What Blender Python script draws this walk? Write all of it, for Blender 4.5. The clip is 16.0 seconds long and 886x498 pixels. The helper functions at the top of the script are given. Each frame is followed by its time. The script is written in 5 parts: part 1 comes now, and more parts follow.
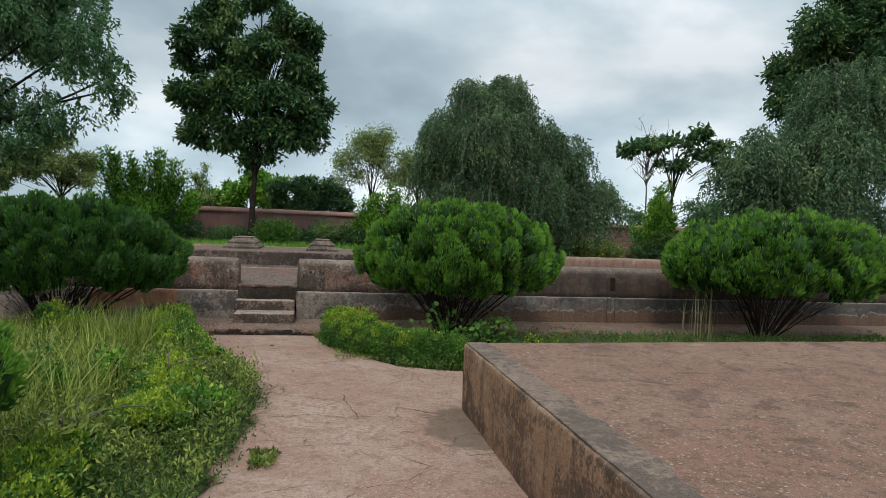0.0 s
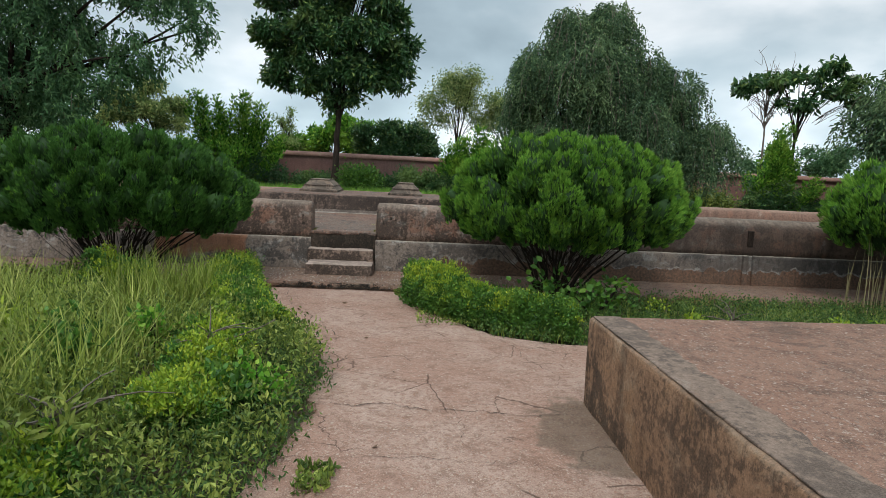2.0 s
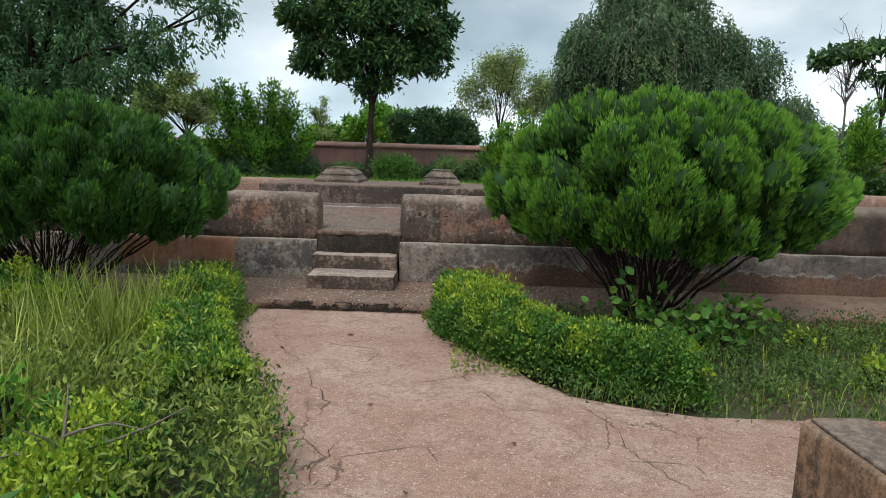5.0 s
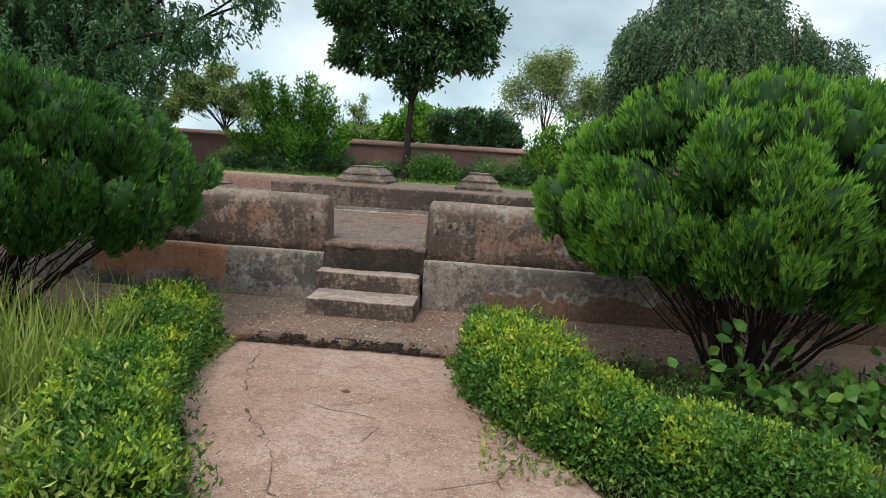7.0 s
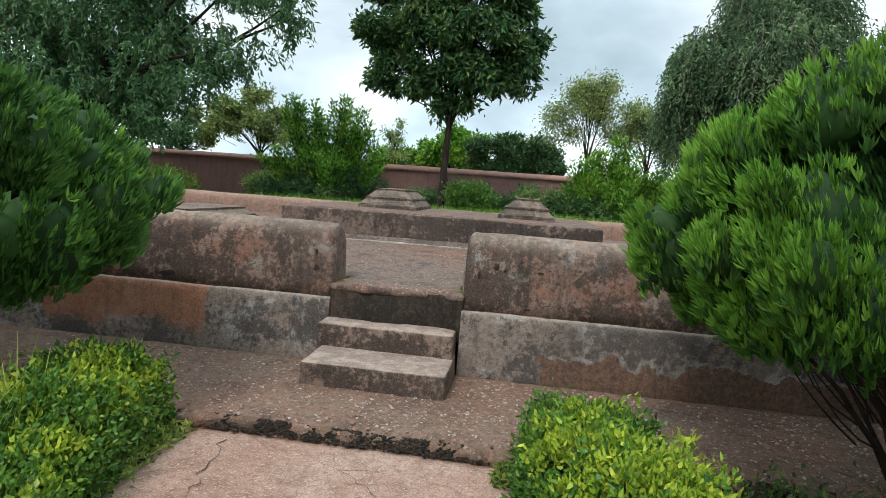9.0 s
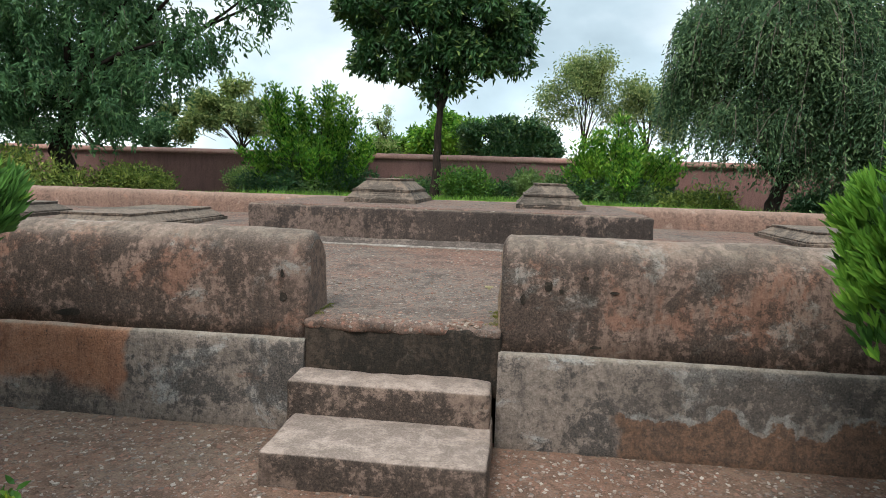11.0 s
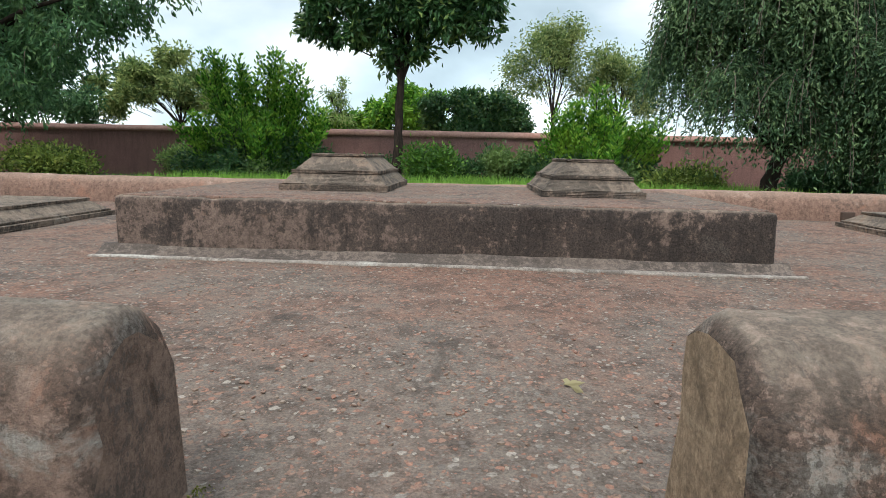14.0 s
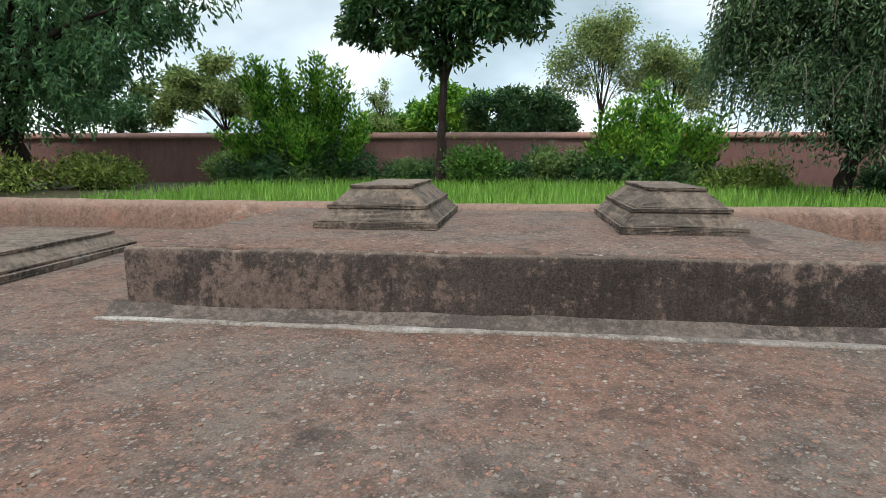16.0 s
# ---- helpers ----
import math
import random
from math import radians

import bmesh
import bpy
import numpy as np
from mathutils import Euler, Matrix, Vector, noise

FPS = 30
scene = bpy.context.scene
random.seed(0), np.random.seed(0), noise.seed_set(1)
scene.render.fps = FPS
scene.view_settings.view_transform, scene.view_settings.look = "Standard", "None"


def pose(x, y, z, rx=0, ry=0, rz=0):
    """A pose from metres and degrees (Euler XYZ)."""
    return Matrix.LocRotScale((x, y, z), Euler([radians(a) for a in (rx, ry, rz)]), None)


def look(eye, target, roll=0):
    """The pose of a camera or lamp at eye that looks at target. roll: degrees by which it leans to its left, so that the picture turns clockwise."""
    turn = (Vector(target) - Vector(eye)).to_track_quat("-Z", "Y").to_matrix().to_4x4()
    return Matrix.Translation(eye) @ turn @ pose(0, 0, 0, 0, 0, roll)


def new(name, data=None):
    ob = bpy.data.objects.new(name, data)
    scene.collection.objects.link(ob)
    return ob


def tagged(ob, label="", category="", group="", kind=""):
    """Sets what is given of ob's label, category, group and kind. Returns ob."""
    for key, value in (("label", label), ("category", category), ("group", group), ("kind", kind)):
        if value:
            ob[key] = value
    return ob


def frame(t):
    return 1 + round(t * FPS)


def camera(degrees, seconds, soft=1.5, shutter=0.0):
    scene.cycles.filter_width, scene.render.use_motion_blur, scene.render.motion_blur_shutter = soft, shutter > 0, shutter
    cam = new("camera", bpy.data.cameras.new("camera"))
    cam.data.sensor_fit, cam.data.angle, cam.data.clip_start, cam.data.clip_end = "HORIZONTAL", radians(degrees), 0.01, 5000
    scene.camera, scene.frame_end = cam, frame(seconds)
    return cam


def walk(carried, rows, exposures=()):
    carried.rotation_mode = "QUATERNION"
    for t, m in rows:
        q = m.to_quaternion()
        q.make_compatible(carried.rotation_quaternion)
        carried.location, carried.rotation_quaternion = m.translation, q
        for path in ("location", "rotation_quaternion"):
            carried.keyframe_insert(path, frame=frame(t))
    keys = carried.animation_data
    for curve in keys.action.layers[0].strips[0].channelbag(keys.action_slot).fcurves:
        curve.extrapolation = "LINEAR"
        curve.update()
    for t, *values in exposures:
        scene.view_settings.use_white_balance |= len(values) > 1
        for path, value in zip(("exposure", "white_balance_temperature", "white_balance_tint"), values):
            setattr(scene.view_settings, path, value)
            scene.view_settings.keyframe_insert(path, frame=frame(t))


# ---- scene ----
cam = camera(71.6, 16.0, 0.5)
PATH = [
    (0, (0.983, -10.772, 1.853), (1.359, -8.809, 1.778), 2.4),
    (0.5, (0.949, -10.368, 1.794), (1.293, -8.399, 1.737), 2.4),
    (1, (0.969, -9.953, 1.772), (1.228, -7.971, 1.687), 1.8),
    (1.5, (0.985, -9.558, 1.776), (1.093, -7.567, 1.62), 2.4),
    (2, (1.025, -9.162, 1.701), (1.138, -7.181, 1.449), 2.8),
    (2.5, (1.03, -8.76, 1.693), (1.198, -6.786, 1.42), 1.5),
    (3, (1.083, -8.342, 1.624), (1.151, -6.36, 1.359), 0.5),
    (3.5, (1.094, -7.962, 1.636), (1.075, -5.985, 1.331), 2.1),
    (4, (1.087, -7.572, 1.603), (1.072, -5.586, 1.369), 2.6),
    (4.2, (1.109, -7.433, 1.591), (1.091, -5.449, 1.342), 1.8),
    (6.3, (1.121, -5.902, 1.519), (1.089, -3.927, 1.203), 1.8),
    (6.5, (1.139, -5.762, 1.525), (1.078, -3.791, 1.187), 2.3),
    (7, (1.111, -5.388, 1.531), (0.969, -3.412, 1.252), 3.7),
    (7.5, (1.05, -4.992, 1.512), (0.966, -3.007, 1.279), 3.4),
    (8, (1.026, -4.622, 1.494), (0.883, -2.646, 1.219), 2.2),
    (8.5, (0.992, -4.249, 1.502), (0.792, -2.278, 1.225), 3.2),
    (9, (0.931, -3.882, 1.46), (0.667, -1.909, 1.262), 4.2),
    (9.2, (0.879, -3.73, 1.469), (0.736, -1.748, 1.239), 4.5),
    (11.3, (0.508, -2.188, 1.413), (0.258, -0.218, 1.177), 1.5),
    (11.5, (0.464, -2.031, 1.372), (0.2, -0.069, 1.088), 1.6),
    (12, (0.382, -1.645, 1.381), (0.093, 0.305, 1.044), 1.2),
    (12.5, (0.259, -1.264, 1.375), (-0.091, 0.689, 1.121), 2.7),
    (13, (0.147, -0.886, 1.399), (-0.012, 1.095, 1.183), 1.3),
    (13.5, (0.093, -0.532, 1.353), (-0.072, 1.449, 1.131), -0.1),
    (14, (0.074, -0.171, 1.393), (-0.027, 1.804, 1.094), 1.3),
    (14.5, (0.078, 0.024, 1.448), (-0.05, 2.009, 1.237), 0.9),
    (15, (0.047, 0.233, 1.436), (-0.051, 2.218, 1.215), 0.9),
    (15.5, (-0.023, 0.434, 1.514), (-0.139, 2.41, 1.233), 0.5),
    (16, (-0.069, 0.502, 1.604), (-0.309, 2.463, 1.294), 0.1),
]
walk(cam, [(t, look(eye, target, roll)) for t, eye, target, roll in PATH], ((0.0, -0.15), (2.0, 0.0), (4.2, 0.1), (6.3, 0.25), (9.2, 0.45), (11.5, 0.6), (12.5, 0.82), (13.5, 0.63), (14.5, 0.42), (16.0, 0.36)))

# ---- world, sun, exposure ----
scene.view_settings.exposure = 0.0
world = bpy.data.worlds.new("overcast_sky")
scene.world = world
world.use_nodes = True
wn, wl = world.node_tree.nodes, world.node_tree.links
wn.clear()
w_out = wn.new("ShaderNodeOutputWorld")
w_mix = wn.new("ShaderNodeMixShader")
w_sky = wn.new("ShaderNodeTexSky")
w_sky.sky_type, w_sky.sun_disc = "NISHITA", False
w_sky.sun_elevation, w_sky.sun_rotation = radians(52), radians(200)
w_bg1 = wn.new("ShaderNodeBackground")
w_bg1.inputs[1].default_value = 0.09
w_bg2 = wn.new("ShaderNodeBackground")
w_bg2.inputs[1].default_value = 1.45
w_tc = wn.new("ShaderNodeTexCoord")
w_sep = wn.new("ShaderNodeSeparateXYZ")
w_map = wn.new("ShaderNodeMapping")
w_map.inputs["Scale"].default_value = (1.0, 1.0, 1.9)
w_map.inputs["Location"].default_value = (0.35, 0.1, 0.2)
w_n1 = wn.new("ShaderNodeTexNoise")
w_n1.inputs["Scale"].default_value, w_n1.inputs["Detail"].default_value, w_n1.inputs["Roughness"].default_value = 2.6, 9.0, 0.46
w_n1.inputs["Distortion"].default_value = 0.15
w_ramp = wn.new("ShaderNodeValToRGB")
els = w_ramp.color_ramp.elements
els[0].position, els[0].color = 0.36, (0.22, 0.285, 0.325, 1)
els[1].position, els[1].color = 0.64, (0.63, 0.67, 0.695, 1)
e = els.new(0.47)
e.color = (0.31, 0.39, 0.435, 1)
e = els.new(0.55)
e.color = (0.43, 0.50, 0.54, 1)
# an overcast sky is about three times brighter overhead than at the horizon
w_grad = wn.new("ShaderNodeMapRange")
w_grad.inputs[1].default_value, w_grad.inputs[2].default_value = 0.25, 1.0
w_grad.inputs[3].default_value, w_grad.inputs[4].default_value = 1.0, 2.5
w_low = wn.new("ShaderNodeMapRange")
w_low.inputs[1].default_value, w_low.inputs[2].default_value = 0.0, 0.22
w_low.inputs[3].default_value, w_low.inputs[4].default_value = 1.6, 1.0
w_mul = wn.new("ShaderNodeMath")
w_mul.operation = "MULTIPLY"
w_vm = wn.new("ShaderNodeVectorMath")
w_vm.operation = "SCALE"
w_mix.inputs[0].default_value = 0.88
wl.new(w_tc.outputs["Generated"], w_map.inputs[0])
wl.new(w_map.outputs[0], w_n1.inputs[0])
wl.new(w_tc.outputs["Generated"], w_sep.inputs[0])
wl.new(w_sep.outputs[2], w_grad.inputs[0])
wl.new(w_sep.outputs[2], w_low.inputs[0])
wl.new(w_grad.outputs[0], w_mul.inputs[0])
wl.new(w_low.outputs[0], w_mul.inputs[1])
wl.new(w_n1.outputs[0], w_ramp.inputs[0])
wl.new(w_ramp.outputs[0], w_vm.inputs[0])
wl.new(w_mul.outputs[0], w_vm.inputs["Scale"])
wl.new(w_vm.outputs[0], w_bg2.inputs[0])
wl.new(w_sky.outputs[0], w_bg1.inputs[0])
wl.new(w_bg1.outputs[0], w_mix.inputs[1])
wl.new(w_bg2.outputs[0], w_mix.inputs[2])
wl.new(w_mix.outputs[0], w_out.inputs[0])

sun = new("sun", bpy.data.lights.new("sun", "SUN"))
sun.data.energy, sun.data.angle, sun.data.color = 1.5, radians(14), (1.0, 0.96, 0.9)
sun.matrix_world = look((-8, -22, 30), (0, 0, 0))


# ---- materials ----
class Nodes:
    """A short hand for node materials."""

    def __init__(self, name):
        self.m = bpy.data.materials.new(name)
        self.m.use_nodes = True
        self.n, self.l = self.m.node_tree.nodes, self.m.node_tree.links
        self.b = self.n["Principled BSDF"]
        self.out = self.n["Material Output"]
        self.geo = self.n.new("ShaderNodeNewGeometry")

    def at(self, scale=(1, 1, 1), shift=(0, 0, 0)):
        mp = self.n.new("ShaderNodeMapping")
        mp.inputs["Scale"].default_value, mp.inputs["Location"].default_value = scale, shift
        self.l.new(self.geo.outputs["Position"], mp.inputs[0])
        return mp.outputs[0]

    def noise(self, scale, detail=4, rough=0.55, vec=None, dist=0.0):
        t = self.n.new("ShaderNodeTexNoise")
        t.inputs["Scale"].default_value, t.inputs["Detail"].default_value = scale, detail
        t.inputs["Roughness"].default_value, t.inputs["Distortion"].default_value = rough, dist
        self.l.new(vec if vec else self.geo.outputs["Position"], t.inputs["Vector"])
        return t.outputs[0]

    def voronoi(self, scale, feature="F1", vec=None):
        t = self.n.new("ShaderNodeTexVoronoi")
        t.feature = feature
        t.inputs["Scale"].default_value = scale
        self.l.new(vec if vec else self.geo.outputs["Position"], t.inputs["Vector"])
        return t.outputs

    def step(self, x, a, b, lo=0.0, hi=1.0):
        t = self.n.new("ShaderNodeMapRange")
        t.interpolation_type = "SMOOTHSTEP"
        for i, v in enumerate((a, b, lo, hi)):
            t.inputs[i + 1].default_value = v
        self.l.new(x, t.inputs[0])
        return t.outputs[0]

    def mul(self, x, y, op="MULTIPLY"):
        t = self.n.new("ShaderNodeMath")
        t.operation = op
        for i, v in enumerate((x, y)):
            if isinstance(v, (int, float)):
                t.inputs[i].default_value = v
            else:
                self.l.new(v, t.inputs[i])
        return t.outputs[0]

    def mix(self, fac, a, b, mode="MIX"):
        t = self.n.new("ShaderNodeMix")
        t.data_type, t.blend_type = "RGBA", mode
        for sock, v in ((t.inputs[0], fac), (t.inputs[6], a), (t.inputs[7], b)):
            if isinstance(v, (int, float)):
                sock.default_value = v
            elif isinstance(v, tuple):
                sock.default_value = (*v, 1)
            else:
                self.l.new(v, sock)
        return t.outputs[2]

    def ramp(self, x, stops):
        t = self.n.new("ShaderNodeValToRGB")
        el = t.color_ramp.elements
        el[0].position, el[0].color = stops[0][0], (*stops[0][1], 1)
        el[1].position, el[1].color = stops[-1][0], (*stops[-1][1], 1)
        for p, c in stops[1:-1]:
            el.new(p).color = (*c, 1)
        self.l.new(x, t.inputs[0])
        return t.outputs[0]

    def finish(self, colour, rough=0.9, height=None, strength=0.4, dist=0.01, spec=0.3):
        self.l.new(colour, self.b.inputs["Base Color"]) if not isinstance(colour, tuple) else None
        if isinstance(colour, tuple):
            self.b.inputs["Base Color"].default_value = (*colour, 1)
        if isinstance(rough, (int, float)):
            self.b.inputs["Roughness"].default_value = rough
        else:
            self.l.new(rough, self.b.inputs["Roughness"])
        self.b.inputs["Specular IOR Level"].default_value = spec
        if height:
            bp = self.n.new("ShaderNodeBump")
            bp.inputs["Strength"].default_value, bp.inputs["Distance"].default_value = strength, dist
            self.l.new(height, bp.inputs["Height"])
            self.l.new(bp.outputs[0], self.b.inputs["Normal"])
        return self.m


def plaster(name, base, dark, pale, red, dark_at=0.5, pale_at=0.62, red_at=0.62, shift=(0, 0, 0), streak=0.5, lit_dust=None, lit_dust_amount=0.6, peel=False, algae=None):
    """Old lime plaster: black lichen, pale washed patches, red undercoat showing through, flat tops dusty and tinted as
    if lit.
    """
    k = Nodes(name)
    v = k.at((1, 1, 1), shift)
    big = k.noise(2.1, 7, 0.7, k.at((1, 1, 0.8), shift), 0.5)
    mid = k.noise(9.0, 8, 0.74, k.at((1, 1, 0.7), shift), 0.3)
    small = k.noise(26, 8, 0.75, v, 0.2)
    fine = k.noise(95, 5, 0.7, v)
    run = k.noise(3.6, 6, 0.7, k.at((1.8, 1.8, 0.2), shift), 0.2)
    c = k.mix(k.step(small, 0.36, 0.66), tuple(x * 1.15 for x in base), tuple(x * 0.66 for x in base))
    c = k.mix(k.mul(k.step(k.noise(2.6, 8, 0.7, k.at((1, 1, 1), (7 + shift[0], 3, 1)), 0.6), red_at - 0.02, red_at + 0.04), 0.85), c, k.mix(small, red, tuple(0.7 * x for x in red)))
    c = k.mix(k.mul(k.step(k.noise(2.2, 9, 0.74, k.at((1, 1, 1.4), (2, 9 + shift[1], 5)), 0.5), pale_at - 0.03, pale_at + 0.05), k.step(small, 0.35, 0.6, 0.35, 0.95)), c, pale)
    wide = k.noise(1.15, 4, 0.6, k.at((1, 1, 1.5), shift), 0.6)
    fray = k.mul(k.mul(k.mul(wide, 0.34), k.mul(mid, 0.22), "ADD"), k.mul(k.mul(small, 0.27), k.mul(fine, 0.17), "ADD"), "ADD")
    lich = k.step(fray, dark_at + 0.028, dark_at + 0.062)
    c = k.mix(k.mul(lich, k.step(fine, 0.35, 0.6, 0.95, 0.7)), c, k.mix(k.step(small, 0.42, 0.62), dark, tuple(1.45 * x for x in dark)))
    haze = k.mul(k.step(k.noise(0.8, 5, 0.6, k.at((1, 1, 1), (shift[0] + 3, 6, 2)), 0.4), 0.42, 0.62), 0.28)
    c = k.mix(haze, c, tuple(0.5 * (x + y) for x, y in zip(dark, base)))
    if algae:
        # a long stretch grown over with black algae
        sa = k.n.new("ShaderNodeSeparateXYZ")
        k.l.new(k.geo.outputs["Position"], sa.inputs[0])
        grown = k.step(k.mul(sa.outputs[0], k.mul(wide, 5.0), "ADD"), algae + 1.5, algae + 4.5)
        c = k.mix(k.mul(grown, k.step(small, 0.3, 0.62, 0.85, 0.55)), c, tuple(1.3 * x for x in dark))
    if peel:
        sep = k.n.new("ShaderNodeSeparateXYZ")
        k.l.new(k.geo.outputs["Position"], sep.inputs[0])
        wavy = k.mul(k.noise(3.4, 6, 0.6, v), 0.42, "MULTIPLY")
        low = k.step(k.mul(sep.outputs[2], wavy, "SUBTRACT"), 0.085, 0.07)
        right = k.step(k.mul(sep.outputs[0], k.mul(wavy, 0.8), "ADD"), 1.25, 1.3)
        rim = k.mul(k.step(k.mul(sep.outputs[2], wavy, "SUBTRACT"), 0.115, 0.10), right)
        c = k.mix(k.mul(rim, k.step(mid, 0.4, 0.58, 0.0, 0.55)), c, pale)
        c = k.mix(k.mul(k.mul(low, right), 0.95), c, k.mix(k.step(small, 0.4, 0.62), (0.20, 0.115, 0.075), (0.10, 0.065, 0.048)))
        west = k.mul(k.step(k.mul(sep.outputs[0], k.mul(wavy, 0.5), "SUBTRACT"), -1.62, -1.66), k.step(k.mul(sep.outputs[0], wavy, "ADD"), -2.75, -2.65))
        c = k.mix(k.mul(k.mul(west, k.step(k.mul(sep.outputs[2], wavy, "ADD"), 0.36, 0.5)), 0.8), c, k.mix(small, (0.44, 0.19, 0.10), (0.26, 0.12, 0.07)))
    speck = k.mul(k.step(k.noise(58, 6, 0.75, v), 0.54, 0.63), k.step(mid, 0.4, 0.6, 0.15, 0.75))
    c = k.mix(speck, c, dark)
    c = k.mix(k.mul(k.mul(k.step(run, 0.48, 0.62), streak), k.step(small, 0.3, 0.6, 0.4, 1.0)), c, dark)
    # upward faces paler: dusty, with the light on tops put into the colour
    if lit_dust:
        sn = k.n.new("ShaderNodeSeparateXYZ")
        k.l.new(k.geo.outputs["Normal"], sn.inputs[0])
        c = k.mix(k.mul(k.mul(k.step(sn.outputs[2], 0.35, 0.85), lit_dust_amount), k.step(mid, 0.3, 0.58, 1.0, 0.45)), c, k.mix(small, tuple(x * 0.75 for x in lit_dust), lit_dust))
    c = k.mix(0.8, c, k.ramp(fine, ((0.28, (0.30, 0.30, 0.30)), (0.72, (0.70, 0.69, 0.68)))), "OVERLAY")
    h = k.mul(k.mul(k.mul(fine, 0.35), small, "ADD"), k.mul(mid, 1.3), "ADD")
    return k.finish(c, 0.94, h, 0.7, 0.014, 0.15)


def concrete(name, base, warm, dark, chips, chip_size=60.0, chip_amount=0.5, damp=0.62, grain=0.9, moss=None):
    """Broken-brick lime concrete: aggregate flecks, damp stains, worn patches."""
    k = Nodes(name)
    big = k.noise(0.9, 6, 0.65, None, 0.4)
    mid = k.noise(5.0, 8, 0.72)
    small = k.noise(24, 8, 0.75)
    fine = k.noise(110, 4, 0.7)
    c = k.mix(k.step(big, 0.38, 0.64), base, warm)
    c = k.mix(k.mul(k.step(mid, 0.46, 0.64), 0.65), c, dark)
    c = k.mix(k.mul(k.step(small, 0.48, 0.62), 0.75), c, dark)
    c = k.mix(k.mul(k.step(k.noise(48, 7, 0.78), 0.53, 0.66), 0.6), c, tuple(1.45 * x for x in base))
    for size, amount, strength in ((chip_size, chip_amount, 0.9), (chip_size * 2.1, chip_amount, 0.8)):
        vor = k.voronoi(size, "F1", k.mix(0.012, k.mix(0.05, k.geo.outputs["Position"], k.noise(9.0, 3)), k.noise(70, 3)))
        sep = k.n.new("ShaderNodeSeparateColor")
        k.l.new(vor["Color"], sep.inputs[0])
        isl = k.mul(k.step(sep.outputs[0], 1 - amount - 0.02, 1 - amount + 0.02), k.step(vor["Distance"], 0.55, 0.4))
        c = k.mix(k.mul(isl, strength), c, k.ramp(sep.outputs[1], chips))
    c = k.mix(k.mul(k.step(k.noise(1.5, 8, 0.7, k.at((1, 1, 1), (4, 4, 4)), 0.6), damp, damp + 0.07), 0.65), c, dark)
    web = k.voronoi(1.7, "DISTANCE_TO_EDGE", k.mix(0.16, k.geo.outputs["Position"], k.noise(3.2, 6, 0.7)))
    hair = k.mul(k.step(web["Distance"], 0.010, 0.003), k.step(k.noise(1.1, 3), 0.5, 0.56))
    c = k.mix(k.mul(hair, 0.75 if moss else 0.0), c, tuple(0.4 * x for x in dark))
    if moss:
        px = k.n.new("ShaderNodeSeparateXYZ")
        k.l.new(k.geo.outputs["Position"], px.inputs[0])
        ex = k.mul(k.mul(px.outputs[0], moss[0], "SUBTRACT"), 1 / moss[2])
        ey = k.mul(k.mul(px.outputs[1], moss[1], "SUBTRACT"), 1 / moss[3])
        rr = k.mul(k.mul(k.mul(ex, ex), k.mul(ey, ey), "ADD"), k.mul(k.noise(4.5, 8, 0.7), 3.0), "ADD")
        c = k.mix(k.mul(k.step(rr, 2.4, 1.95), 0.6), c, k.mix(k.step(small, 0.4, 0.6), (0.075, 0.062, 0.045), (0.15, 0.115, 0.08)))
    c = k.mix(grain, c, k.ramp(fine, ((0.26, (0.27, 0.27, 0.27)), (0.74, (0.73, 0.73, 0.73)))), "OVERLAY")
    h = k.mul(k.mul(isl, 0.45), k.mul(k.mul(fine, 0.4), k.mul(small, mid, "ADD"), "ADD"), "ADD")
    return k.finish(c, 0.93, h, 0.65, 0.01, 0.18)


def foliage(name, dark, mid, light, light_share=0.2, glow=0.28, rough=0.5, clump=2.2):
    """Leaves: each one its own tone, darker and lighter clumps, some light through the blade."""
    k = Nodes(name)
    r = k.geo.outputs["Random Per Island"]
    c = k.ramp(r, ((0.0, dark), (0.45, mid), (1.0 - light_share, mid), (1.0, light)))
    c = k.mix(k.step(k.noise(clump, 3, 0.5), 0.42, 0.68, 0.0, 0.4), c, tuple(0.6 * x for x in dark))
    c = k.mix(k.step(k.noise(clump * 0.6, 3, 0.5, k.at((1, 1, 1), (9, 2, 4))), 0.52, 0.7, 0.0, 0.5), c, light)
    k.finish(c, rough, None, spec=0.25)
    tr = k.n.new("ShaderNodeBsdfTranslucent")
    k.l.new(c, tr.inputs[0])
    mx = k.n.new("ShaderNodeMixShader")
    mx.inputs[0].default_value = glow
    k.l.new(k.b.outputs[0], mx.inputs[1])
    k.l.new(tr.outputs[0], mx.inputs[2])
    k.l.new(mx.outputs[0], k.out.inputs[0])
    return k.m


def bark(name, base, dark):
    k = Nodes(name)
    a = k.noise(9, 6, 0.7, k.at((1, 1, 0.25)))
    b = k.noise(40, 4, 0.7)
    return k.finish(k.mix(k.step(a, 0.38, 0.64), dark, k.mix(b, base, dark)), 0.95, k.mul(a, b, "ADD"), 0.8, 0.02, 0.15)


